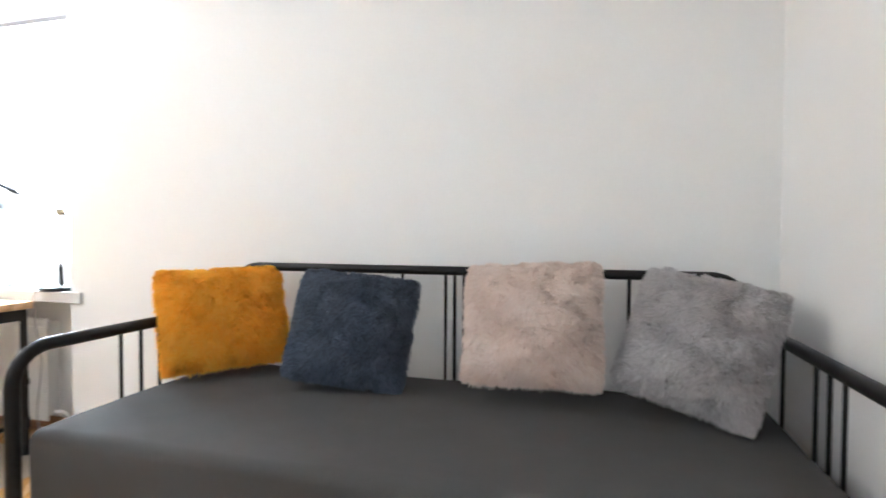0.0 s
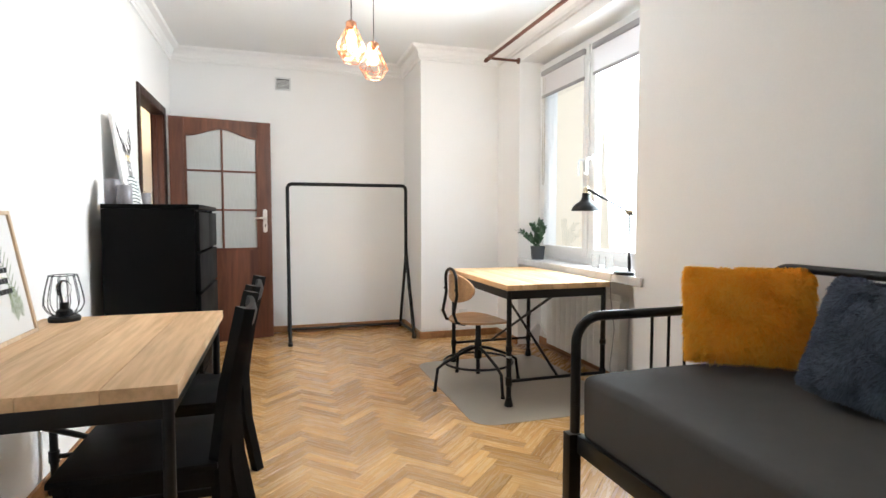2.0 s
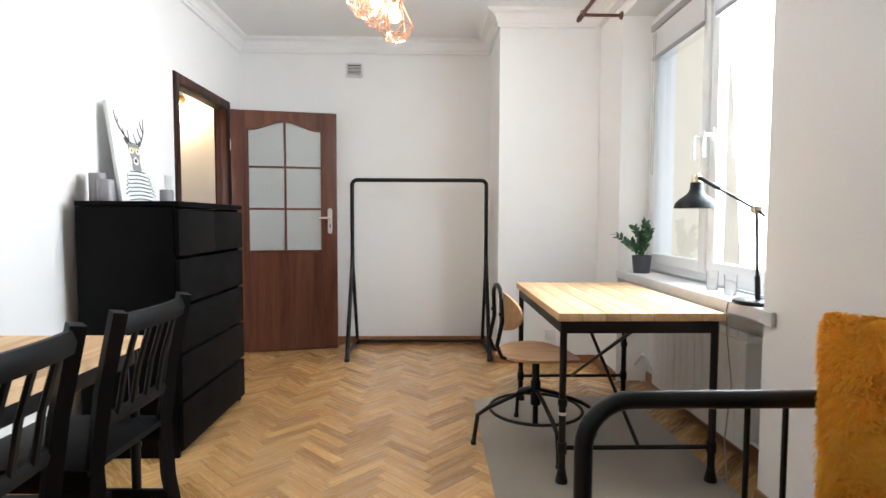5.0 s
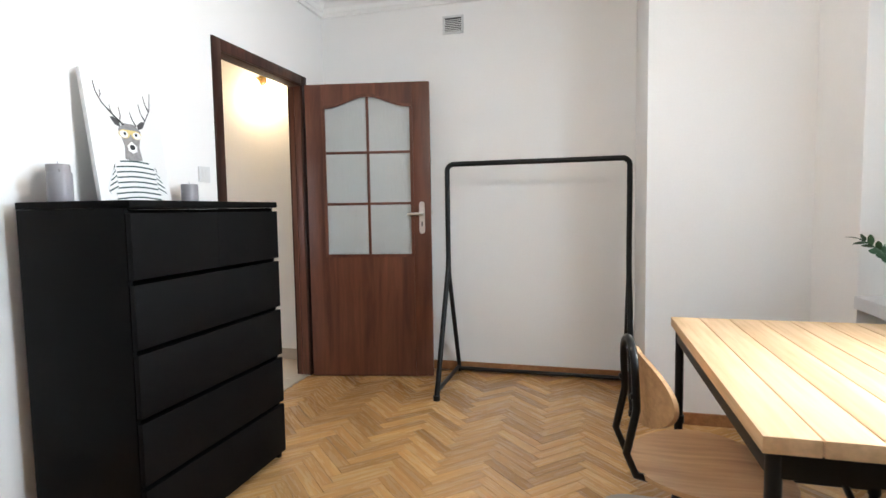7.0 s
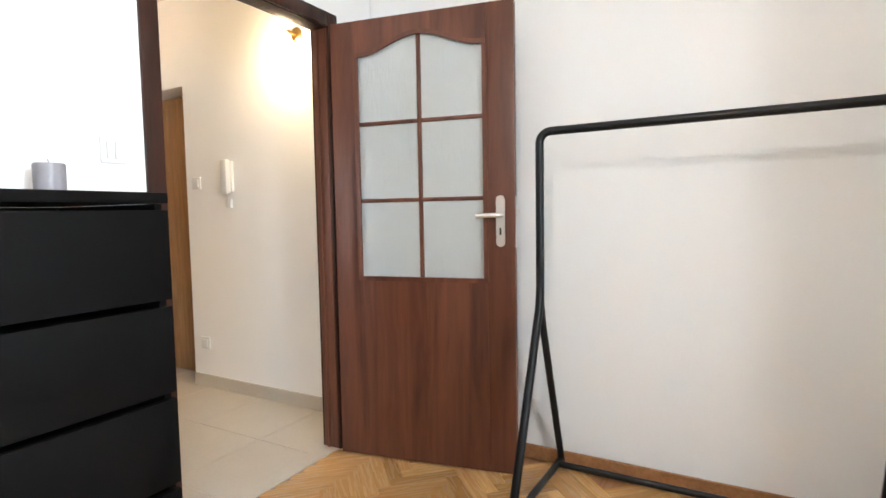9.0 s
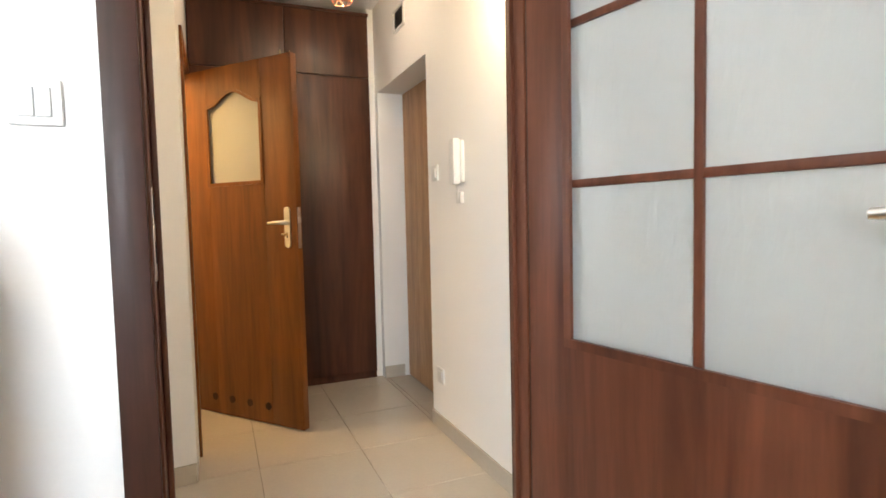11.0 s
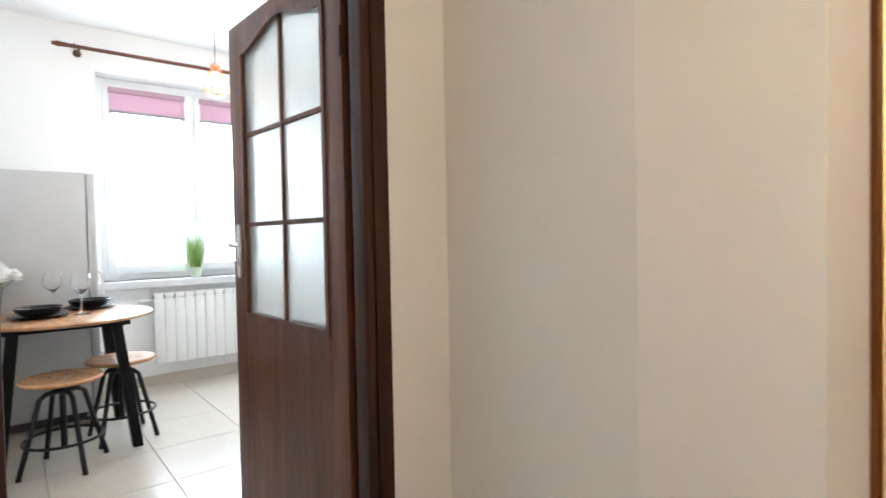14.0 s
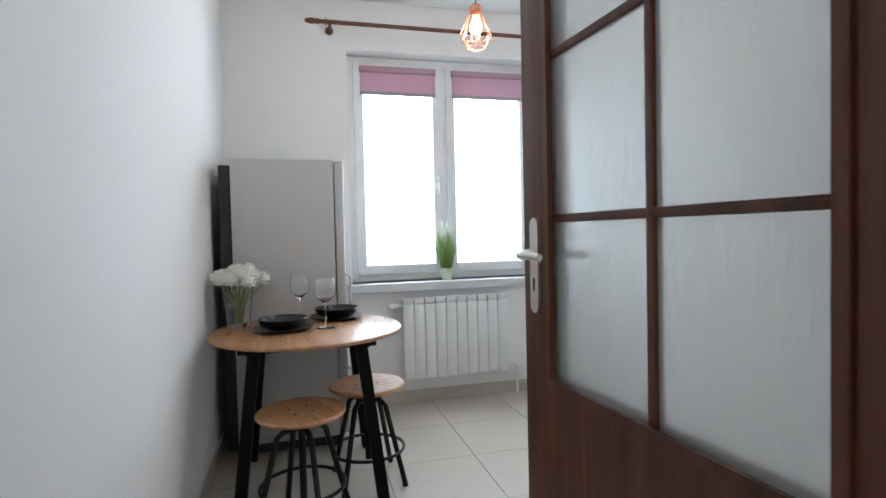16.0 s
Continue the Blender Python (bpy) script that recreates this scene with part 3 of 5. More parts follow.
entry = thing("door_entry", "closed brown oak flush entry door", "door", kind="structure")
part("leaf", G().box(-4.83, -4.785, -3.078, -2.132, 0.005, 2.043, 0.003), OAKD, entry)
part("peephole", G().lathe([(0, 0), (0.012, 0), (0.012, 0.006), (0, 0.007)], 12, pose(-4.785, -2.6, 1.5, 0, 90)), BRASS, entry)


# ---- windows ----
def window(name, label, axis, s0, s1, z0, z1, t0, t1, sign, blind_mat, blind_h, split, o=0.066):
    """A two-sash window. Room side towards sign along the other axis; t0..t1: the frame's depth."""
    root = thing(name, label, "window", kind="structure")
    inner = t0 if sign < 0 else t1
    cassette = BAR if blind_mat == BLIND else blind_mat

    def bx(gm, a, b, c, d, lo, hi, bev=0.004):
        c, d = sorted((c, d))
        gm.box(a, b, c, d, lo, hi, bev) if axis == "x" else gm.box(c, d, a, b, lo, hi, bev)
        return gm
    f = 0.06
    gm = G()
    bx(gm, s0, s0 + f, t0, t1, z0, z1)
    bx(gm, s1 - f, s1, t0, t1, z0, z1)
    bx(gm, s0 + f, s1 - f, t0, t1, z0, z0 + f)
    bx(gm, s0 + f, s1 - f, t0, t1, z1 - f, z1)
    bx(gm, split - 0.03, split + 0.03, t0, t1, z0 + f, z1 - f)
    part("window_frame", gm, PVC, root)
    for a, b, hx in ((s0 + f, split - 0.03, 1), (split + 0.03, s1 - f, -1)):
        a, b = a - 0.012, b + 0.012
        i0, i1 = inner + sign * 0.016, inner - sign * 0.04
        gm = G()
        bx(gm, a, a + o, i0, i1, z0 + f - 0.012, z1 - f + 0.012)
        bx(gm, b - o, b, i0, i1, z0 + f - 0.012, z1 - f + 0.012)
        bx(gm, a + o, b - o, i0, i1, z0 + f - 0.012, z0 + f - 0.012 + o)
        bx(gm, a + o, b - o, i0, i1, z1 - f + 0.012 - o, z1 - f + 0.012)
        sash = part("sash", gm, PVC, root)
        gm = G()
        mid = inner - sign * 0.012
        bx(gm, a + o - 0.003, b - o + 0.003, mid - 0.003, mid + 0.003, z0 + f + 0.05, z1 - f - 0.05, 0)
        pane = part("pane", gm, SASH, sash, "clear window glass")
        pane.visible_shadow = False
        gm = G()
        k = i0 + sign * 0.012
        bx(gm, a + o - 0.02, b - o + 0.02, k - 0.001, k + 0.001, z1 - f - 0.06 - blind_h, z1 - f - 0.05, 0)
        bl = part("roller_blind", gm, blind_mat, root, "half-raised fabric roller blind")
        part("bottom_bar", bx(G(), a + o - 0.022, b - o + 0.022, k - 0.006, k + 0.006, z1 - f - 0.08 - blind_h, z1 - f - 0.055 - blind_h), BAR, bl)
        part("blind_cassette", bx(G(), a + o - 0.025, b - o + 0.025, k - 0.014, k + 0.014, z1 - f - 0.055, z1 - f - 0.012, 0.006), cassette, bl)
        hs = b - 0.035 if hx > 0 else a + 0.035
        zc = (z0 + z1) / 2 - 0.06
        gm = G()
        bx(gm, hs - 0.016, hs + 0.016, i0, i0 + sign * 0.012, zc - 0.035, zc + 0.035, 0.004)
        pts = [(hs, i0, zc), (hs, i0 + sign * 0.045, zc), (hs, i0 + sign * 0.055, zc - 0.02), (hs, i0 + sign * 0.055, zc - 0.12)]
        gm.tube([p if axis == "x" else (p[1], p[0], p[2]) for p in pts], 0.010, 10)
        part("window_handle", gm, PVC, sash)
    return root


win = window("window_1", "white two-sash window with half-raised white blinds", "x", -3.415, -1.775, 0.80, 2.50, 2.67, 2.74, -1, BLIND, 0.165, -2.585)
gm = G().tube([(-3.285, 2.63, 2.36 - 0.03 * i) for i in range(30)] + [(-3.268 - 0.016 * math.cos(a * math.pi / 6), 2.63, 1.46 - 0.02 * math.sin(a * math.pi / 6)) for a in range(1, 6)] + [(-3.252, 2.63, 1.49 + 0.03 * i) for i in range(30)], 0.003, 6)
part("blind_chain", gm, CORD, win, "cream beaded blind chain")
solid("window_sill_living", G().box(-3.415, -1.775, 2.455, 2.672, 0.735, 0.79, 0.006).box(-1.78, -1.69, 2.45, 2.469, 0.735, 0.79, 0.004), STONE, "pale stone window sill above the radiator", "window sill")
wink = window("window_2", "white two-sash kitchen window with mauve blinds", "y", -2.855, -1.435, 0.862, 2.465, 1.28, 1.35, -1, BLINDP, 0.135, -2.14)
solid("window_sill_kitchen", G().box(1.07, 1.28, -2.90, -1.39, 0.80, 0.86, 0.006), STONE, "white kitchen window sill over the radiator", "window sill")

# outside: a neighbouring wing, the yard and houses far off
solid("ground", G().box(-300, 300, -300, 300, -9.2, -9.0), GROUND, "grey yard far below the windows", "ground")
wing = thing("neighbour_building", "cream rendered wing of the apartment building, glowing for daylight", "building")
part("wall", G().box(-9.0, -4.7, 2.9, 12.0, -9.0, 8.0), GLOW_FACADE, wing)
part("roof", G().box(-9.3, -4.5, 3.0, 12.3, 8.0, 8.3), GROUND, wing)
for k in range(3):
    far = thing("apartment_building", "pale distant apartment building with a daylight glow", "building", 38, -34 + 22 * k, -9.0, group="far houses")
    part("wall", G().box(-5, 5, -8, 8, 0, 7.5 + k), GLOW_FACADE, far)
    part("roof", G().prism([(-5.4, 7.5 + k), (5.4, 7.5 + k), (0, 9.6 + k)], -8.3, 8.3), GROUND, far)
    for r in range(3):
        for c in range(4):
            part("window", G().box(-5.06, -4.98, -6.5 + c * 3.6, -5.1 + c * 3.6, 1.2 + r * 2.2, 2.7 + r * 2.2), DARKP, far)


# ---- fixed things of the living room ----
def radiator(name, label, x, y, z, rz, count, w, h, d):
    root = thing(name, label, "radiator", x, y, 0, rz)
    step = w / count
    for i in range(count):
        gm = G().box(i * step + 0.0015, (i + 1) * step - 0.0015, -d, -d + 0.012, z, z + h - 0.045, 0.004)
        gm.box(i * step + step * 0.3, i * step + step * 0.7, -d + 0.012, 0, z + 0.02, z + h - 0.03, 0.004)
        gm.box(i * step + 0.006, (i + 1) * step - 0.006, -d + 0.02, -0.01, z + h - 0.05, z + h - 0.02, 0.004)
        sec = part("radiator_section", gm, LACQ, root)
        part("top_grille", G().box(i * step + 0.004, (i + 1) * step - 0.004, -d + 0.004, -d + 0.016, z + h - 0.04, z + h, 0.004), LACQ, sec)
    part("pipe", G().tube([(w, -d / 2, z + 0.04), (w + 0.06, -d / 2, z + 0.04), (w + 0.085, -d / 2, z + 0.02), (w + 0.085, -d / 2, 0.0)], 0.010, 10), LACQ, root)
    part("pipe", G().tube([(0, -d / 2, z + h - 0.06), (-0.06, -d / 2, z + h - 0.06), (-0.10, -d / 2 + 0.02, z + h - 0.06)], 0.010, 10), LACQ, root)
    part("valve", G().lathe([(0, 0), (0.02, 0), (0.022, 0.05), (0.016, 0.06), (0, 0.06)], 14, pose(-0.09, -d / 2, z + h - 0.06, 0, 90)), PLASTIC, root)
    return root


heater = radiator("radiator", "white ribbed radiator in the window niche", -3.13, 2.695, 0.07, 0, 13, 1.03, 0.55, 0.09)
radiator("radiator", "white ribbed kitchen radiator beneath the window sill", 1.145, -1.76, 0.19, -90, 10, 0.77, 0.565, 0.10)
part("pipe", G().tube([(0.0, -0.05, 0.11), (-0.05, -0.07, 0.13), (-0.13, -0.08, 0.215), (-0.17, -0.085, 0.215), (-0.285, -0.09, 0.12)], 0.011, 10), LACQ, heater)


def rod(name, label, a, b, y, z, wally, rz=0, x=0, yy=0):
    root = thing(name, label, "curtain rod", x, yy, 0, rz)
    part("pole", G().tube([(a, y, z), (b, y, z)], 0.014, 12), RODW, root)
    for e, s in ((a, -1), (b, 1)):
        part("finial", G().lathe([(0.0, 0), (0.016, 0.0), (0.019, 0.012), (0.014, 0.02), (0.018, 0.035), (0.02, 0.055), (0.013, 0.075), (0.015, 0.085), (0.0, 0.092)], 14, pose(e, y, z, 0, 90 * s)), RODW, root)
        q = e - s * 0.07
        part("bracket", G().tube([(q, wally, z - 0.02), (q, y + 0.02, z - 0.02), (q, y, z - 0.016)], 0.011, 10).lathe([(0, 0), (0.028, 0), (0.024, 0.014), (0, 0.016)], 16, pose(q, wally, z - 0.02, 90)), RODW, root)
        part("ring", G().tube([(q + s * 0.025, y + 0.021 * math.cos(i * math.pi / 8), z + 0.021 * math.sin(i * math.pi / 8)) for i in range(16)], 0.004, 6, True), RODW, root)
    return root


rod("curtain_rod", "red-brown wooden curtain rod over the window", -3.51, -1.35, 2.21, 2.56, LY1)
rod("curtain_rod", "red-brown wooden curtain rod over the kitchen window", 1.25, 3.0, 1.045, 2.60, 1.15, -90)


def wire_shade(root, x, y, z, size, bulb=True):
    """A faceted copper wire cage, its cap at z, with a bulb inside."""
    r1, r2, r3 = 0.030 * size, 0.082 * size, 0.048 * size
    za, zb, zc = z - 0.03 * size, z - 0.145 * size, z - 0.20 * size
    gm = G()
    pts = lambda r, zz, off: [(x + r * math.cos(radians(60 * i + off)), y + r * math.sin(radians(60 * i + off)), zz) for i in range(6)]
    a, b, c = pts(r1, za, 0), pts(r2, zb, 30), pts(r3, zc, 0)
    for rr in (a, b, c):
        gm.tube(rr, 0.0022, 6, True)
    for i in range(6):
        for p, q in ((a[i], b[i]), (a[i], b[i - 1]), (b[i], c[i]), (b[i], c[(i + 1) % 6])):
            gm.tube([p, q], 0.0020, 5)
    cage = part("wire_shade", gm, COPPER, root, "copper wire cage shade")
    part("socket", G().lathe([(0, 0.012), (0.012, 0.01), (0.03 * size, -0.005), (0.03 * size, -0.03 * size), (0.02, -0.05), (0, -0.05)], 16, pose(x, y, z)), COPPER, cage)
    part("bulb", G().lathe([(0.012, 0), (0.014, -0.02), (0.026, -0.05), (0.031, -0.07), (0.026, -0.09), (0.012, -0.101), (0, -0.103)], 18, pose(x, y, z - 0.035)), BULB, cage, "glowing warm bulb")


def pendant(name, label, cx, cy, ceil, lamps):
    root = thing(name, label, "pendant lamp")
    part("ceiling_rose", G().lathe([(0, 0), (0.055, 0), (0.05, -0.02), (0.012, -0.035), (0, -0.035)], 20, pose(cx, cy, ceil)), BLACK, root)
    for x, y, z, s in lamps:
        mid = ((cx + 2 * x) / 3, (cy + 2 * y) / 3, ceil - 0.10)
        part("cord", G().tube([(cx, cy, ceil - 0.03), mid, (x, y, ceil - 0.16), (x, y, z + 0.01)], 0.0028, 6), DARKP, root)
        wire_shade(root, x, y, z, s)
    return root


pendant("pendant_lamp", "black-corded cluster of three copper cage lamps", -2.40, 0.89, LZ, [(-2.34, 0.845, 2.33, 1.08), (-2.55, 0.875, 2.365, 1.08), (-2.36, 0.985, 2.225, 1.08)])
pendant("pendant_lamp", "single copper cage lamp over the kitchen table", -0.1, -1.94, KZ, [(-0.1, -1.94, 2.29, 1.0)])
pendant("pendant_lamp", "copper cage lamp hanging in the hall", -4.19, -2.3, HZ, [(-4.19, -2.3, 2.52, 1.0)])
bathlamp = thing("ceiling_lamp", "round opal bathroom ceiling lamp", "ceiling lamp")
part("diffuser", G().lathe([(0, -0.07), (0.09, -0.06), (0.14, -0.02), (0.14, 0)], 24, pose(-2.85, -2.6, HZ)), GLOBE, bathlamp)
solid("ceiling_bath", G().box(-3.29, -2.34, -3.72, -2.05, HZ - 0.02, HZ - 0.002), CEIL, "white bathroom ceiling", "ceiling")


def vent(name, label, x, y, z, w, h, slat_mat=PLASTIC):
    root = thing(name, label, "vent grille", x, y, z)
    gm = G().box(0, 0.012, -w / 2, -w / 2 + 0.016, -h / 2, h / 2, 0.002).box(0, 0.012, w / 2 - 0.016, w / 2, -h / 2, h / 2, 0.002)
    gm.box(0, 0.012, -w / 2, w / 2, h / 2 - 0.016, h / 2, 0.002).box(0, 0.012, -w / 2, w / 2, -h / 2, -h / 2 + 0.016, 0.002)
    part("frame", gm, PLASTIC, root)
    part("backing", G().box(0.001, 0.003, -w / 2 + 0.01, w / 2 - 0.01, -h / 2 + 0.01, h / 2 - 0.01), DARKP, root)
    n = 7
    for i in range(n):
        z0 = -h / 2 + 0.02 + (h - 0.04) * i / n
        part("slat", G().box(-0.001, 0.001, -w / 2 + 0.012, w / 2 - 0.012, 0, 0.012, 0, pose(0.007, 0, z0, 0, -35)), slat_mat, root)
    return root


vent("vent_grille", "small white louvred vent grille high on the wall", LX0, 0.47, 2.467, 0.15, 0.125)
vent("vent_grille", "dark louvred vent grille above the entry door", LX0, -2.55, 2.38, 0.2, 0.14, DARKP)


def switch(name, label, x, y, z, rz, keys=1):
    root = thing(name, label, "switch", x, y, z, rz)
    part("plate", G().box(-0.041, 0.041, -0.010, 0, -0.041, 0.041, 0.003), PLASTIC, root)
    for i in range(keys):
        a = -0.026 + 0.052 * i / keys
        part("rocker", G().box(a + 0.001, a + 0.052 / keys - 0.001, -0.015, -0.009, -0.026, 0.026, 0.002), PLASTIC, root)
    return root


switch("light_switch", "white double light switch beside the doorway", -3.230, LY0, 1.375, 180, 2)
switch("light_switch", "white light switch on the hall wall", LX0, -2.02, 1.39, 90)
switch("wall_socket", "white wall socket low on the hall wall", LX0, -2.0, 0.305, 90)
switch("wall_socket", "white wall socket low beside the pier", -3.90, 2.11, 0.225, 90)

phone = thing("intercom_phone", "white intercom handset on the hall wall", "intercom", LX0, -1.69, 1.42)
part("base", G().box(0, 0.022, -0.036, 0.036, -0.10, 0.095, 0.008), PLASTIC, phone)
part("handset", G().box(0.018, 0.058, -0.030, 0.030, -0.112, 0.105, 0.016), PLASTIC, phone)
part("cord", G().tube([(0.03, 0, -0.11), (0.025, 0.006, -0.15), (0.02, -0.01, -0.19)], 0.003, 6), PLASTIC, phone)
part("junction_box", G().box(0, 0.02, -0.032, 0.018, -0.20, -0.145, 0.004), PLASTIC, phone)

sconce = thing("wall_lamp", "brass wall lamp with a glowing globe", "wall lamp", LX0, -1.07, 2.20)
part("back_plate", G().lathe([(0, 0), (0.04, 0), (0.04, 0.01), (0.03, 0.02), (0, 0.022)], 20, pose(0, 0, 0, 0, 90)), BRASS, sconce)
part("arm", G().tube([(0.02, 0, 0), (0.07, 0, 0.0), (0.09, 0.0, -0.015)], 0.011, 10), BRASS, sconce)
part("globe", G().lathe([(0.0, -0.095), (0.022, -0.09), (0.036, -0.065), (0.036, -0.045), (0.022, -0.02), (0.012, -0.01), (0, -0.01)], 20, pose(0.095, 0, 0)), GLOBE, sconce, "glowing warm globe bulb")

ward = thing("wardrobe", "built-in dark walnut wardrobe across the hall end", "wardrobe")
part("carcass", G().box(-4.555, -3.395, -3.56, -3.145, 0.0, 2.58), WARDW, ward)
part("top_board", G().box(-4.562, -3.393, -3.56, -3.12, 2.581, 2.60, 0.002), WARDW, ward)
part("plinth", G().box(-4.553, -3.397, -3.144, -3.135, 0.0, 0.05), WARDW, ward)
for x0, x1 in ((-4.553, -3.985), (-3.980, -3.397)):
    for z0, z1 in ((0.053, 2.148), (2.153, 2.578)):
        dr = part("door", G().box(x0, x1, -3.144, -3.122, z0, z1, 0.002), WARDW, ward)
        hx = x1 - 0.03 if x1 < -3.9 else x0 + 0.03
        hz = 1.13 if z1 < 2.2 else 2.26
        part("handle", G().tube([(hx, -3.122, hz - 0.03), (hx, -3.105, hz - 0.025), (hx, -3.105, hz + 0.025), (hx, -3.122, hz + 0.03)], 0.003, 8), BRASS, dr)
solid("trim_wardrobe_filler", G().box(-4.60, -4.556, -3.60, -3.145, 0, HZ), WHITE, "white filler strip beside the wardrobe", "trim")


# ---- daybed and cushions ----
bed = thing("daybed", "black tubular steel daybed along the wall", "daybed", 0, 0, 0)
BX0, BX1, BY0, BY1 = -0.78, 1.235, 1.475, 2.36
R = 0.017


def bow(a, b, z0, z1, r, n=8):
    """A path up from a, over at z1 with rounded corners, down at b: points along one axis."""
    s = 1 if b > a else -1
    return [(a, z0)] + [(a + s * (r - r * math.cos(t * math.pi / 2 / n)), z1 - r + r * math.sin(t * math.pi / 2 / n)) for t in range(n + 1)] + \
        [(b - s * (r - r * math.sin(t * math.pi / 2 / n)), z1 - r + r * math.cos(t * math.pi / 2 / n)) for t in range(n + 1)] + [(b, z0)]


part("back_rail", G().tube([(p, BY1, z) for p, z in bow(BX0 + 0.03, BX1 - 0.06, 0.33, 0.945, 0.11)], R, 14), BLACK, bed)
for i in range(8):
    c = BX0 + 0.36 + i * 0.205
    for o in ((-0.035, 0.0, 0.035) if i % 2 else (0.0,)):
        part("back_bar", G().tube([(c + o, BY1, 0.34), (c + o, BY1, 0.945)], 0.006, 8), BLACK, bed)
for ex in (BX0, BX1):
    pts = [(y, z) for y, z in bow(BY0, BY1 - 0.02, 0.30, 0.77, 0.10)]
    part("arm_rail", G().tube([(ex, y, z) for y, z in pts[:-9]] + [(ex, BY1 - 0.02, 0.77)], R + 0.002, 14), BLACK, bed)
    for y in (BY0 + 0.34, BY0 + 0.42, BY0 + 0.5, BY0 + 0.74):
        part("arm_bar", G().tube([(ex, y, 0.33), (ex, y, 0.77)], 0.006, 8), BLACK, bed)
    for y in (BY0 - 0.012, BY1):
        part("leg", G().box(ex - 0.025, ex + 0.025, y - 0.025, y + 0.025, 0.0, 0.328, 0.004), BLACK, bed)
for y in (BY0 + 0.01, BY1):
    part("side_rail", G().box(BX0 + 0.01, BX1 - 0.01, y - 0.015, y + 0.015, 0.255, 0.325, 0.004), BLACK, bed)
for x in (BX0 + 0.015, BX1 - 0.015):
    part("end_rail", G().box(x - 0.012, x + 0.012, BY0 + 0.02, BY1 - 0.02, 0.255, 0.315, 0.004), BLACK, bed)
for i in range(10):
    x = BX0 + 0.15 + i * 0.19
    part("slat", G().box(x - 0.03, x + 0.03, BY0 + 0.03, BY1 - 0.02, 0.29, 0.302, 0.002), BLACKW, bed)


def soft_box(x0, x1, y0, y1, z0, z1, b, nx, ny, puff, seed):
    """A mattress-like block with rounded edges and a slightly uneven top."""
    g = G()
    bm = bmesh.new()
    bmesh.ops.create_cube(bm, size=1)
    for p in bm.verts:
        p.co = Vector(((x0 + x1) / 2 + p.co.x * (x1 - x0), (y0 + y1) / 2 + p.co.y * (y1 - y0), (z0 + z1) / 2 + p.co.z * (z1 - z0)))
    bmesh.ops.bevel(bm, geom=bm.edges, offset=b, segments=5, profile=0.5, affect="EDGES")
    bmesh.ops.subdivide_edges(bm, edges=[e for e in bm.edges if e.calc_length() > 0.25], cuts=14, use_grid_fill=True)
    bmesh.ops.triangulate(bm, faces=[f for f in bm.faces if len(f.verts) > 4])
    for p in bm.verts:
        d = noise.noise(p.co * 2.3 + Vector((seed, 0, 0))) * puff + noise.noise(p.co * 9 + Vector((0, seed, 0))) * puff * 0.25
        p.co.z += d if p.co.z > (z0 + z1) / 2 else 0
        p.co.y += d * 0.6 if p.co.y < (y0 + y1) / 2 else 0
    bm.verts.index_update()
    g.add([p.co.copy() for p in bm.verts], [[q.index for q in f.verts] for f in bm.faces])
    bm.free()
    return g


mattress = thing("mattress", "dark grey cotton-covered mattress on the daybed", "mattress")
part("cover", soft_box(BX0 + 0.018, BX1 - 0.02, BY0 + 0.010, BY1 - 0.03, 0.305, 0.555, 0.035, 1, 1, 0.012, 3.1), CLOTH, mattress)


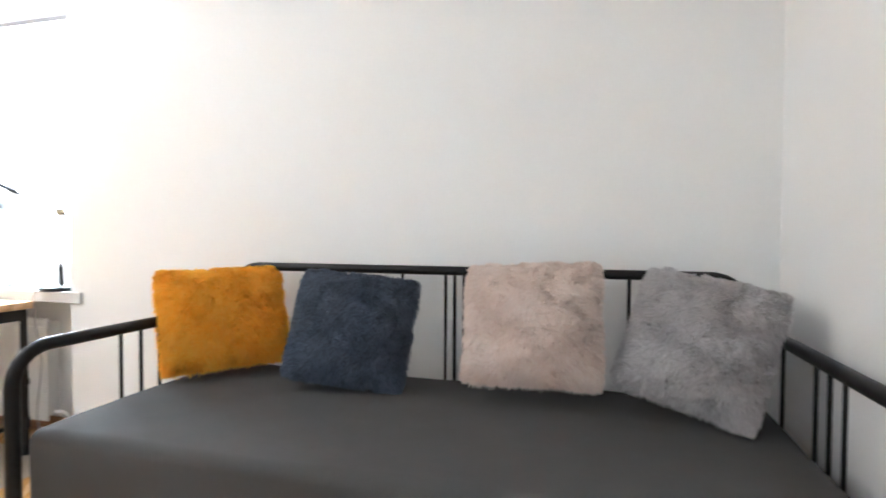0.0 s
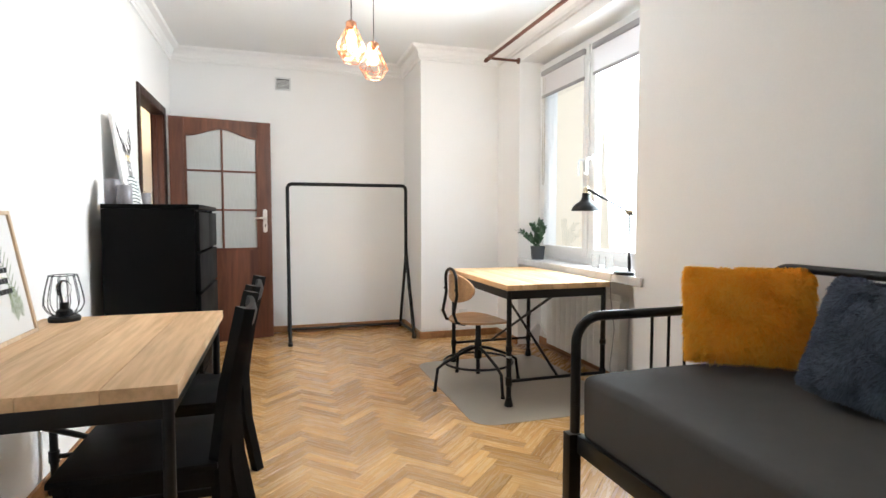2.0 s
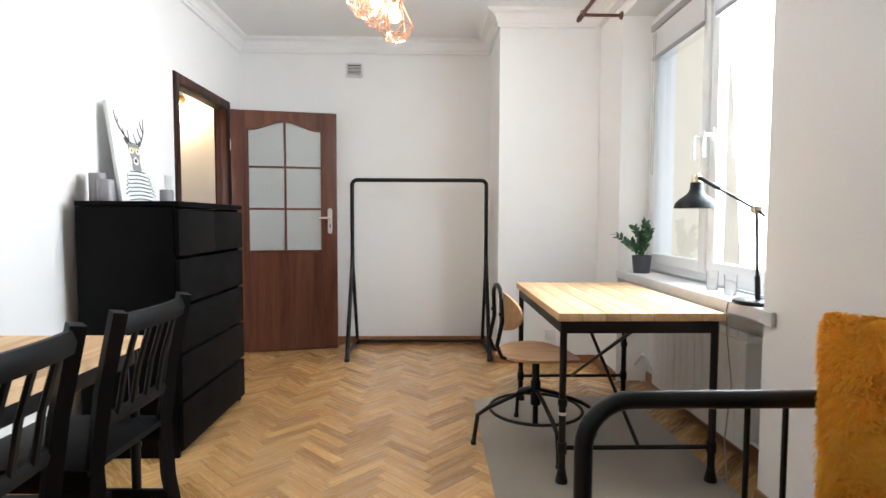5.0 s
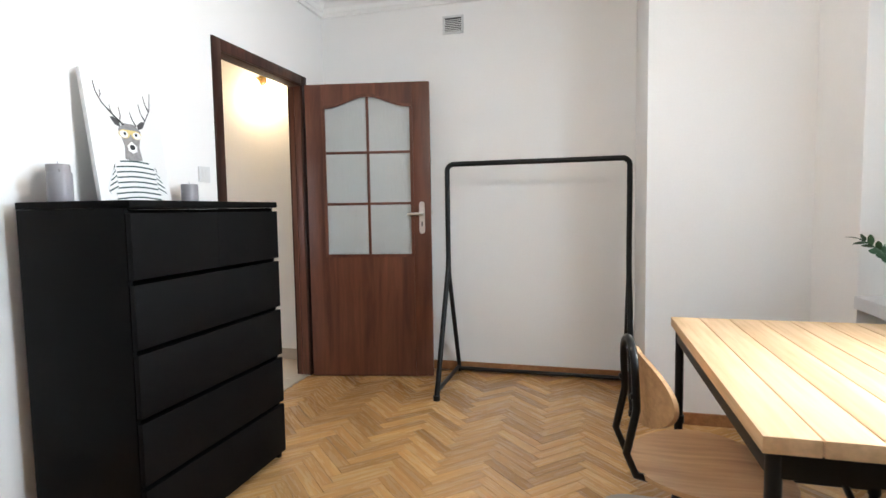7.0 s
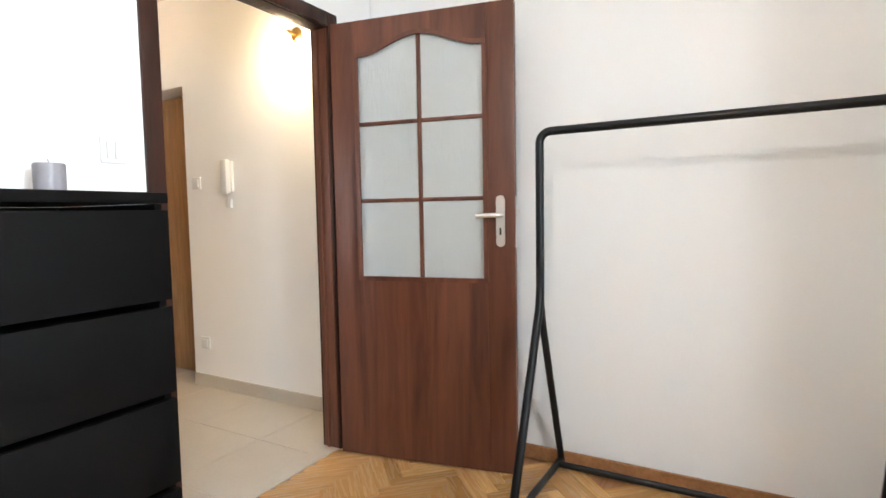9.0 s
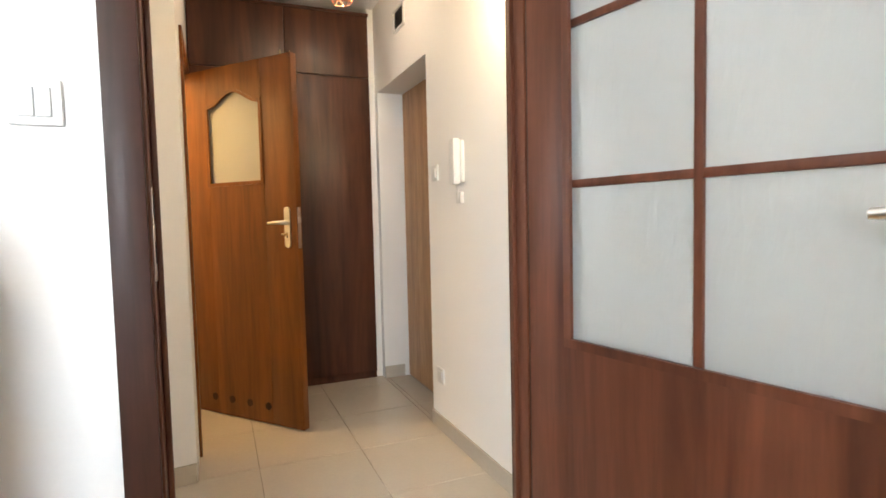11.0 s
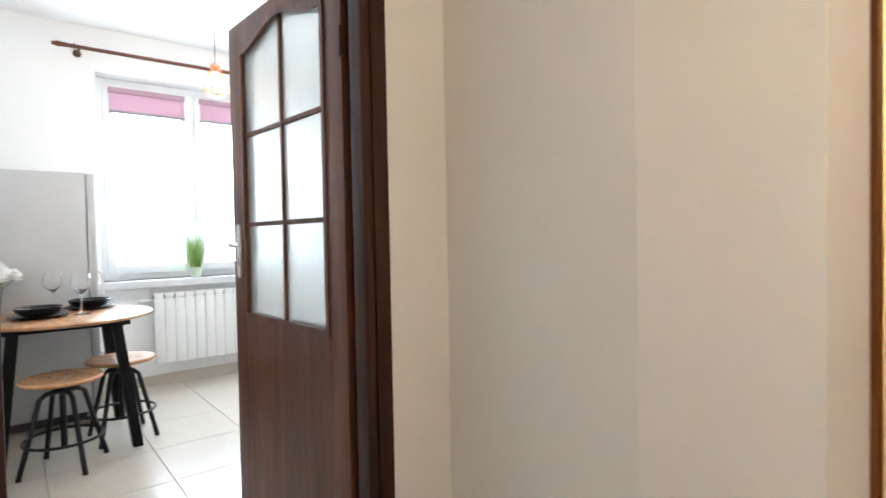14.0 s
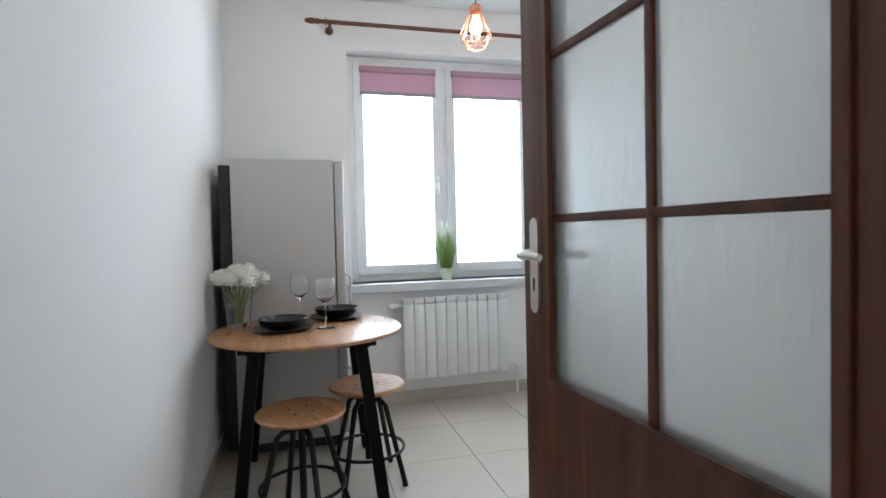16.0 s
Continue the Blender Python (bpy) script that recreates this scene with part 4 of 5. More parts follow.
def cushion(label, c, at, size, tall=1.0, blades=32000, length=0.019):
    """A furry cushion: a padded square and thousands of short bent tufts."""
    root = tagged(new("cushion"), label, "cushion", "fur cushions on the daybed")
    root.matrix_basis = at
    rng = np.random.default_rng(int(abs(at.translation.x) * 1000) + 7)
    n, verts, faces = 22, [], []

    def surf(u, v, s):
        e = (1 - abs(u) ** 3.2) * (1 - abs(v) ** 3.2)
        pull = 1 - 0.055 * (1 - abs(v) ** 2) * abs(u) ** 6
        pull2 = 1 - 0.055 * (1 - abs(u) ** 2) * abs(v) ** 6
        round_off = 1 - 0.075 * (u * v) ** 6
        return (u * size / 2 * pull * round_off, s * 0.08 * max(e, 0) ** 0.45, v * size * tall / 2 * pull2 * round_off)
    for s in (-1, 1):
        k = len(verts)
        verts += [surf(2 * i / n - 1, 2 * j / n - 1, s) for j in range(n + 1) for i in range(n + 1)]
        faces += [tuple(k + q for q in (j * (n + 1) + i, j * (n + 1) + i + 1, (j + 1) * (n + 1) + i + 1, (j + 1) * (n + 1) + i)) for j in range(n) for i in range(n)]
    gm = G()
    gm.v, gm.f = verts, faces
    fur = FUR[c]
    part("pad", gm, fur, root)
    v, f = [], []
    for b in range(blades):
        u, w = rng.uniform(-1, 1, 2)
        s = -1 if rng.random() < 0.75 else 1
        if b % 6 == 0:
            if rng.random() < 0.5:
                u = 0.97 * np.sign(u)
            else:
                w = 0.97 * np.sign(w)
        p = Vector(surf(u, w, s))
        q, r = Vector(surf(min(1, u + 0.03), w, s)), Vector(surf(u, min(1, w + 0.03), s))
        nrm = (q - p).cross(r - p)
        nrm = nrm.normalized() if nrm.length > 1e-9 else Vector((0, s, 0))
        if nrm.y * s < 0:
            nrm = -nrm
        out = Vector((u, 0, w)) * max(abs(u), abs(w)) ** 8
        clump = noise.noise_vector(p * 11) * 1.1 + noise.noise_vector(p * 30) * 0.9
        d = (nrm * 0.45 + out * 0.35 + clump + Vector((0, 0, -0.35)) + Vector(rng.normal(0, 0.22, 3))).normalized()
        side = d.cross(nrm + Vector(rng.normal(0, 0.3, 3))).normalized() * 0.0021
        ln = length * rng.uniform(0.6, 1.25)
        m = p + d * ln * 0.55
        tip = p + d * ln + Vector((0, 0, -0.3 * ln))
        k = len(v)
        v += [tuple(p - side), tuple(p + side), tuple(m + side * 0.8), tuple(m - side * 0.8), tuple(tip)]
        f += [(k, k + 1, k + 2, k + 3), (k + 3, k + 2, k + 4)]
    me = bpy.data.meshes.new("fur")
    me.from_pydata(v, [], f)
    me.materials.append(fur)
    ob = new("fur", me)
    ob.parent = root
    tagged(ob, "long soft pile", kind="stuff")
    return root


def fur_mat(name, dark, light):
    m, t, b = nodes_of(name)
    geo = t.nodes.new("ShaderNodeNewGeometry")
    big = texture(t, 9, 3)
    mix = t.nodes.new("ShaderNodeMath")
    mix.operation = "MULTIPLY_ADD"
    mix.inputs[1].default_value, mix.inputs[2].default_value = 0.55, 0.0
    t.links.new(geo.outputs["Random Per Island"], mix.inputs[0])
    add = t.nodes.new("ShaderNodeMath")
    add.operation = "MULTIPLY_ADD"
    add.inputs[1].default_value = 0.6
    t.links.new(big.outputs[0], add.inputs[0])
    t.links.new(mix.outputs[0], add.inputs[2])
    r = ramp(t, add.outputs[0], [(0.2, dark), (0.8, light)])
    t.links.new(r.outputs[0], b.inputs["Base Color"])
    b.inputs["Roughness"].default_value = 0.9
    b.inputs["Specular IOR Level"].default_value = 0.1
    thin, both = t.nodes.new("ShaderNodeBsdfTranslucent"), t.nodes.new("ShaderNodeMixShader")
    t.links.new(r.outputs[0], thin.inputs[0])
    both.inputs[0].default_value = 0.5
    t.links.new(b.outputs[0], both.inputs[1])
    t.links.new(thin.outputs[0], both.inputs[2])
    t.links.new(both.outputs[0], t.nodes["Material Output"].inputs[0])
    return m


FUR = {"yellow": fur_mat("mustard_yellow_fur", (1.0, 0.52, 0.04), (1.0, 0.66, 0.11)), "blue": fur_mat("slate_blue_fur", (0.095, 0.115, 0.155), (0.22, 0.255, 0.33)),
       "pink": fur_mat("pale_pink_fur", (0.88, 0.75, 0.68), (0.98, 0.89, 0.83)), "grey": fur_mat("warm_grey_fur", (0.56, 0.53, 0.53), (0.78, 0.75, 0.75))}
cushion("mustard yellow fur cushion at the daybed's end", "yellow", pose(-0.645, 2.15, 0.765, -17, 0, 56), 0.47, 0.80)
cushion("slate blue fur cushion leaning on the back rail", "blue", pose(-0.105, 2.12, 0.755, -20, 6, 8), 0.42, 0.92)
cushion("pale pink fur cushion against the back rail", "pink", pose(0.505, 2.13, 0.80, -19, -2, -2), 0.435, 0.90)
cushion("grey fur cushion slumped in the daybed's corner", "grey", pose(0.985, 2.105, 0.772, -24, 10, -24), 0.395)


# ---- chest of drawers ----
chest = thing("chest_of_drawers", "black-brown chest of six drawers against the wall", "chest of drawers", -3.052, -0.485, 0)
CW, CD, CH = 0.83, 0.475, 1.22
gm = G().box(0, 0.018, 0, CD - 0.024, 0, CH - 0.026, 0.002).box(CW - 0.018, CW, 0, CD - 0.024, 0, CH - 0.026, 0.002).box(0.018, CW - 0.018, 0, 0.01, 0.05, CH - 0.026).box(0.018, CW - 0.018, 0.01, CD - 0.03, 0.05, 0.066)
part("body", gm, BLACKF, chest)
part("top", G().box(-0.002, CW + 0.002, 0, CD, CH - 0.025, CH, 0.003), BLACKF, chest)
part("plinth", G().box(0.018, CW - 0.018, CD - 0.06, CD - 0.045, 0.0, 0.05), BLACKF, chest)
rows = [(0.038, 0.264), (0.281, 0.490), (0.507, 0.718), (0.735, 0.946)]
for z0, z1 in rows:
    part("drawer", G().box(0.0, CW, CD - 0.020, CD, z0, z1, 0.002).box(0.03, CW - 0.03, 0.03, CD - 0.02, z0 + 0.03, z1 - 0.03), BLACKF, chest)
for x0, x1 in ((0.0, CW / 2 - 0.0006), (CW / 2 + 0.0006, CW)):
    part("drawer", G().box(x0, x1, CD - 0.020, CD, 0.963, 1.178, 0.0006).box(x0 + 0.03, x1 - 0.03, 0.03, CD - 0.02, 0.99, 1.15), BLACKF, chest)


def candle(label, x, y, z, r, h):
    root = thing("candle", label, "candle", x, y, z, group="candles on the chest")
    part("wax", G().lathe([(0, 0), (r * 0.96, 0), (r, 0.004), (r, h - 0.005), (r * 0.94, h), (r * 0.5, h - 0.003), (0, h - 0.004)], 28), GREYC, root)
    part("wick", G().tube([(0, 0, h - 0.005), (0.001, 0, h + 0.006), (0.003, 0.001, h + 0.011)], 0.0012, 6), DARKP, root)


candle("tall grey pillar candle on the chest", -2.365, -0.462, CH, 0.038, 0.138)
candle("medium grey pillar candle on the chest", -2.312, -0.392, CH, 0.038, 0.104)
candle("short grey pillar candle on the chest", -3.0, -0.44, CH, 0.038, 0.092)

# leaning canvas with a stag in a striped shirt, in plain flat shapes
art = thing("canvas_print", "white canvas print of a stag leaning on the wall", "picture")
art.matrix_basis = Matrix.Translation((-2.69, -0.421, CH + 0.002)) @ Euler((radians(-7.6), 0, radians(180))).to_matrix().to_4x4()
part("canvas", G().box(-0.190, 0.172, 0.0, 0.018, 0, 0.525, 0.002), CANVAS, art)


def flat(name, outline, material, parent, d):
    gm = G()
    gm.prism([(1.22 * x, 1.16 * z) for x, z in outline], -0.0006 - d, -0.0001)
    return part(name, gm, material, parent, smooth=False)


def oval(cx, cz, rx, rz, n=20):
    return [(cx + rx * math.cos(2 * math.pi * i / n), cz + rz * math.sin(2 * math.pi * i / n)) for i in range(n)]


shirt = [(-0.095, 0.004), (-0.088, 0.06), (-0.098, 0.10), (-0.08, 0.135), (-0.035, 0.158), (0.035, 0.158), (0.08, 0.135), (0.098, 0.10), (0.088, 0.06), (0.095, 0.004)]
flat("shirt", shirt, PAPER, art, 0.0002)
for i in range(8):
    z = 0.012 + i * 0.0185
    w = 0.094 if z < 0.115 else 0.094 - (z - 0.115) * 1.3
    gm = G().strip([(1.22 * x, 1.16 * z + 0.006 + 0.006 * math.cos(x * 22)) for x in np.linspace(-w, w, 14)], [(1.22 * x, 1.16 * z + 0.006 * math.cos(x * 22)) for x in np.linspace(-w, w, 14)], -0.0014, -0.0001)
    part("stripe", gm, INKT, art, smooth=False)
for s in (-1, 1):
    flat("sleeve", [(s * 0.078, 0.138), (s * 0.096, 0.112), (s * 0.122, 0.05), (s * 0.114, 0.028), (s * 0.084, 0.05), (s * 0.082, 0.10)], PAPER, art, 0.0016)
    for i in range(5):
        z = 0.042 + i * 0.0185
        w = 0.120 - max(0, z - 0.05) * 0.42
        flat("sleeve_stripe", [(s * 0.084, z + 0.012), (s * w, z - 0.006), (s * w, z - 0.001), (s * 0.084, z + 0.017)], INKT, art, 0.0020)
flat("neck", [(-0.036, 0.155), (-0.03, 0.20), (0.03, 0.20), (0.036, 0.155), (0, 0.148)], INKL, art, 0.0007)
flat("head", [(-0.024, 0.178), (-0.036, 0.225), (-0.046, 0.262), (-0.02, 0.285), (0.02, 0.285), (0.046, 0.262), (0.036, 0.225), (0.024, 0.178), (0, 0.168)], INKL, art, 0.0010)
flat("nose", oval(0, 0.200, 0.011, 0.009), INKB, art, 0.0018)
flat("brow", [(-0.03, 0.262), (0.03, 0.262), (0.022, 0.246), (-0.022, 0.246)], INKY, art, 0.0012)
flat("muzzle", [(-0.018, 0.186), (-0.02, 0.205), (0.0, 0.222), (0.02, 0.205), (0.018, 0.186), (0.0, 0.178)], PAPER, art, 0.0013)
ANTLERS = {-1: ([(-0.03, 0.322), (-0.05, 0.338), (-0.08, 0.362), (-0.118, 0.40), (-0.138, 0.44), (-0.142, 0.482)],
                [[(-0.045, 0.334), (-0.036, 0.36), (-0.04, 0.398)], [(-0.072, 0.355), (-0.082, 0.375), (-0.082, 0.400)], [(-0.128, 0.418), (-0.116, 0.43), (-0.118, 0.452)]]),
           1: ([(0.026, 0.322), (0.052, 0.332), (0.085, 0.350), (0.122, 0.405), (0.140, 0.484)],
               [[(0.035, 0.325), (0.022, 0.35), (0.014, 0.385)], [(0.088, 0.355), (0.072, 0.385), (0.066, 0.425)], [(0.118, 0.398), (0.104, 0.43), (0.100, 0.466)]])}
for s in (-1, 1):
    flat("ear", [(s * 0.036, 0.268), (s * 0.058, 0.276), (s * 0.072, 0.300), (s * 0.058, 0.302), (s * 0.038, 0.288)], INKG, art, 0.0008)
    flat("glasses_rim", oval(s * 0.025, 0.246, 0.022, 0.016), INKY, art, 0.0014)
    flat("lens", oval(s * 0.027, 0.245, 0.018, 0.013), PAPER, art, 0.0016)
    flat("eye", oval(s * 0.023, 0.247, 0.0055, 0.006), INKB, art, 0.0018)
    gm = G()
    beam, tines = ANTLERS[s]
    for path, w in [(beam, 0.0085)] + [(q, 0.0055) for q in tines]:
        gm.tube([(x, -0.0006, z) for x, z in path], [w * (1 - 0.7 * i / (len(path) - 1)) for i in range(len(path))], 8, flat=0.12)
    part("antler", gm, INKG, art)


# ---- clothes rack ----
rack = thing("clothes_rack", "black tubular steel clothes rack by the wall", "clothes rack")
RX, RY0, RY1, RZ, r = -4.29, 0.490, 1.632, 1.470, 0.0165
part("top_rail", G().tube([(RX, y, z) for y, z in bow(RY0, RY1, 0.80, RZ, 0.045)], r, 14), BLACK, rack)
for y in (RY0, RY1):
    part("leg", G().tube([(RX, y, 0.86), (RX + 0.012, y, 0.78), (-3.945, y, 0.006)], r, 14).lathe([(0, 0), (0.021, 0), (0.021, 0.03), (0, 0.032)], 14, pose(-3.947, y, 0)), BLACK, rack)
    part("leg", G().tube([(RX, y, 0.82), (RX - 0.02, y, 0.72), (-4.575, y, 0.006)], r * 0.9, 14), BLACK, rack)
    part("foot_bar", G().tube([(-3.955, y, 0.055), (-4.56, y, 0.04)], r * 0.85, 12), BLACK, rack)
part("bottom_rail", G().tube([(-4.51, RY0, 0.04), (-4.51, RY1, 0.04)], r * 0.85, 12), BLACK, rack)


# ---- desks ----
def desk(label, category, x0, x1, y0, y1, top, th, seam, boards_n):
    root = thing("desk" if category == "desk" else "dining_table", label, category)
    w = (y1 - y0) / boards_n
    for i in range(boards_n):
        part("board", G().box(x0, x1, y0 + i * w + seam, y0 + (i + 1) * w - seam, top - th, top, 0.0025), PINEX, root)
    a0, a1, b0, b1 = x0 + 0.03, x1 - 0.03, y0 + 0.03, y1 - 0.03
    z = top - th
    for y in (b0, b1):
        part("apron", G().box(a0, a1, y - 0.012, y + 0.012, z - 0.055, z - 0.001, 0.002), BLACK, root)
    for x in (a0, a1):
        part("apron", G().box(x - 0.012, x + 0.012, b0, b1, z - 0.055, z - 0.001, 0.002), BLACK, root)
        part("stretcher", G().tube([(x, b0, 0.155), (x, b1, 0.155)], 0.010, 10), BLACK, root)
        for y in (b0, b1):
            gm = G().tube([(x, y, 0.02), (x, y, z - 0.003)], 0.0155, 14).lathe([(0, 0), (0.026, 0), (0.027, 0.012), (0.018, 0.05), (0.018, 0.06), (0, 0.06)], 16, pose(x, y, 0))
            gm.lathe([(0.015, 0), (0.0205, 0.002), (0.0205, 0.05), (0.015, 0.052)], 14, pose(x, y, 0.13)).lathe([(0.015, 0), (0.0205, 0.002), (0.0205, 0.03), (0.015, 0.032)], 14, pose(x, y, 0.34))
            part("leg", gm, BLACK, root)
    m = (b0 + b1) / 2
    for p, q, o in ((a0, a1, -0.008), (a1, a0, 0.008)):
        part("cross_brace", G().tube([(p, m + o, 0.155), (q, m + o, z - 0.03)], 0.009, 10), BLACK, root)
    return root


work_desk = desk("pale pine plank desk on a black steel pipe frame", "desk", -3.055, -1.928, 1.697, 2.41, 0.745, 0.034, 0.0016, 7)
part("label_band", G().lathe([(0.0157, 0), (0.0166, 0), (0.0166, 0.014), (0.0157, 0.014)], 14, pose(-1.958, 1.727, 0.30)), PLASTIC, work_desk, "white paper band")
desk("pale pine dining table on a black steel frame", "table", -1.59, -0.458, -0.53, 0.16, 0.73, 0.036, 0.0006, 4)
mat_edge = [p for cx, cy, a in ((-1.83, 2.31, 0), (-2.94, 2.31, 90), (-2.94, 1.555, 180), (-1.83, 1.555, 270)) for p in arc(cx, cy, 0.13, a, a + 90, 8)]
n = len(mat_edge)
g = G().add([(x, y, z) for z in (0.0005, 0.003) for x, y in mat_edge], [tuple(range(n))[::-1], tuple(range(n, 2 * n))] + [(i, (i + 1) % n, n + (i + 1) % n, n + i) for i in range(n)])
solid("floor_mat", g, MATV, "grey vinyl floor mat under the desk chair", "floor mat", "thing")

swivel = thing("desk_chair", "black steel swivel chair with plywood seat", "desk chair", -2.41, 1.70, 0, 6)
for i in range(4):
    a = radians(2 + 90 * i)
    c, s = math.cos(a), math.sin(a)
    part("leg", G().tube([(0.02 * c, 0.02 * s, 0.265), (0.10 * c, 0.10 * s, 0.245), (0.25 * c, 0.25 * s, 0.185), (0.305 * c, 0.305 * s, 0.15), (0.325 * c, 0.325 * s, 0.012)], 0.0105, 10)
         .lathe([(0, 0), (0.014, 0), (0.014, 0.02), (0, 0.02)], 10, pose(0.326 * c, 0.326 * s, 0)), BLACK, swivel)
part("foot_ring", G().tube([(0.235 * math.cos(i * math.pi / 18), 0.235 * math.sin(i * math.pi / 18), 0.168) for i in range(36)], 0.008, 8, True), BLACK, swivel)
part("column", G().lathe([(0, 0.08), (0.014, 0.08), (0.014, 0.18), (0.026, 0.19), (0.026, 0.31), (0.019, 0.32), (0.019, 0.415), (0.05, 0.425), (0.05, 0.435), (0, 0.435)], 20), BLACK, swivel)


def saddle(w, d, th, dip):
    g, n = G(), 18
    top, bot = [], []
    for j in range(n + 1):
        for i in range(n + 1):
            a, b = 2 * i / n - 1, 2 * j / n - 1
            x, y = a * math.sqrt(1 - b * b / 2), b * math.sqrt(1 - a * a / 2)
            z = dip * (x * x * 0.9 + max(0, -y) ** 2 * 0.6 - max(0, y) ** 3 * 0.8)
            top.append((x * w / 2, y * d / 2, z + th))
            bot.append((x * w / 2, y * d / 2, z))
    q = lambda o, s: [tuple(o + k for k in ((j * (n + 1) + i, j * (n + 1) + i + 1, (j + 1) * (n + 1) + i + 1, (j + 1) * (n + 1) + i)[::s])) for j in range(n) for i in range(n)]
    k = len(top)
    edge = [i for i in range(n + 1)] + [j * (n + 1) + n for j in range(1, n + 1)] + [n * (n + 1) + i for i in range(n - 1, -1, -1)] + [j * (n + 1) for j in range(n - 1, 0, -1)]
    f = q(0, 1) + q(k, -1) + [(edge[i], edge[(i + 1) % len(edge)], edge[(i + 1) % len(edge)] + k, edge[i] + k) for i in range(len(edge))]
    return g.add(top + bot, f)


part("seat", saddle(0.43, 0.42, 0.013, 0.022), PLY, swivel, "curved ash plywood seat", at=pose(0, 0.01, 0.437))
loop = [(-0.085, -0.14, 0.445), (-0.085, -0.20, 0.46), (-0.088, -0.225, 0.52), (-0.088, -0.20, 0.64), (-0.085, -0.205, 0.74)] + \
    [(-0.085 * math.cos(i * math.pi / 8), -0.206, 0.745 + 0.065 * math.sin(i * math.pi / 8)) for i in range(1, 8)] + \
    [(0.085, -0.205, 0.74), (0.088, -0.20, 0.64), (0.088, -0.225, 0.52), (0.085, -0.20, 0.46), (0.085, -0.14, 0.445)]
part("back_frame", G().tube(loop, 0.0105, 10), BLACK, swivel)
gm = G()
n, v = 14, []
for s in (0.0, 0.011):
    for j in range(n + 1):
        for i in range(n + 1):
            a, b = 2 * i / n - 1, 2 * j / n - 1
            x, z = a * math.sqrt(1 - b * b / 2), b * math.sqrt(1 - a * a / 2)
            v.append((x * 0.20, -0.185 + s + 0.05 * x * x, 0.68 + z * 0.095))
k = (n + 1) ** 2
f = []
for o in (0, k):
    f += [(o + j * (n + 1) + i, o + j * (n + 1) + i + 1, o + (j + 1) * (n + 1) + i + 1, o + (j + 1) * (n + 1) + i) for j in range(n) for i in range(n)]
edge = [i for i in range(n + 1)] + [j * (n + 1) + n for j in range(1, n + 1)] + [n * (n + 1) + i for i in range(n - 1, -1, -1)] + [j * (n + 1) for j in range(n - 1, 0, -1)]
f += [(edge[i], edge[(i + 1) % len(edge)], edge[(i + 1) % len(edge)] + k, edge[i] + k) for i in range(len(edge))]
part("backrest", gm.add(v, f), PLY, swivel, "curved ash plywood backrest")
for x in (-0.087, 0.087):
    part("bolt", G().lathe([(0, 0), (0.009, 0), (0.008, 0.012), (0, 0.014)], 10, pose(x, -0.205, 0.675, 90)), BLACK, swivel)


# ---- things on the window sill ----
lamp = thing("desk_lamp", "black metal desk lamp with jointed arm", "desk lamp", -1.895, 2.51, 0.79)
part("base", G().lathe([(0, 0), (0.082, 0), (0.085, 0.006), (0.083, 0.016), (0.075, 0.02), (0.02, 0.024), (0, 0.024)], 30), BLACK, lamp)
J = Vector((0.098, -0.065, 0.39))
part("lower_arm", G().tube([(0.02, 0.0, 0.02), (0.027, -0.01, 0.12)], 0.0105, 10).tube([(0.027, -0.01, 0.12), tuple(J)], 0.006, 10), BLACK, lamp)
part("joint", G().lathe([(0, -0.016), (0.016, -0.016), (0.019, -0.008), (0.019, 0.008), (0.016, 0.016), (0, 0.016)], 16, Matrix.Translation(J) @ pose(0, 0, 0, 90)), PALEB, lamp, "brass pivot joint")
E2 = Vector((-0.335, -0.078, 0.548))
part("upper_arm", G().tube([tuple(J + Vector((0.05, 0.0, -0.025))), tuple(J), tuple(J + (E2 - J) * 0.65)], 0.0055, 10).tube([tuple(J + (E2 - J) * 0.62), tuple(E2)], 0.0095, 10), BLACK, lamp)
sh = part("shade", G().lathe([(0.098, 0.0), (0.100, 0.003), (0.094, 0.022), (0.078, 0.042), (0.052, 0.060), (0.036, 0.076), (0.029, 0.095), (0.028, 0.122), (0.023, 0.125), (0.026, 0.095), (0.033, 0.075), (0.050, 0.057), (0.075, 0.039), (0.091, 0.020), (0.096, 0.001)], 32, pose(-0.36, -0.08, 0.405)), BLACK, lamp)
part("socket_cap", G().lathe([(0, 0.165), (0.012, 0.165), (0.02, 0.155), (0.022, 0.13), (0.027, 0.126), (0.027, 0.118), (0, 0.118)], 20, pose(-0.36, -0.08, 0.405)), PALEB, sh, "brass socket cap")
part("bulb", G().lathe([(0, 0.015), (0.018, 0.022), (0.026, 0.045), (0.02, 0.07), (0.012, 0.09), (0, 0.09)], 16, pose(-0.36, -0.08, 0.405)), PLASTIC, sh)
part("cable", G().tube([(0.0, -0.08, 0.006), (-0.02, -0.10, 0.004), (-0.05, -0.09, -0.03), (-0.06, -0.078, -0.15), (-0.02, -0.075, -0.35), (-0.06, -0.075, -0.6), (-0.03, -0.075, -0.782)], 0.003, 6), BAR, lamp)

for x, y in ((-2.33, 2.56), (-2.14, 2.545)):
    tum = thing("drinking_glass", "small clear drinking glass on the window sill", "glass", x, y, 0.791, group="glasses on the sill")
    part("bowl", G().lathe([(0, 0), (0.024, 0), (0.026, 0.004), (0.028, 0.095), (0.026, 0.095), (0.024, 0.014), (0, 0.012)], 24), CLEAR, tum)


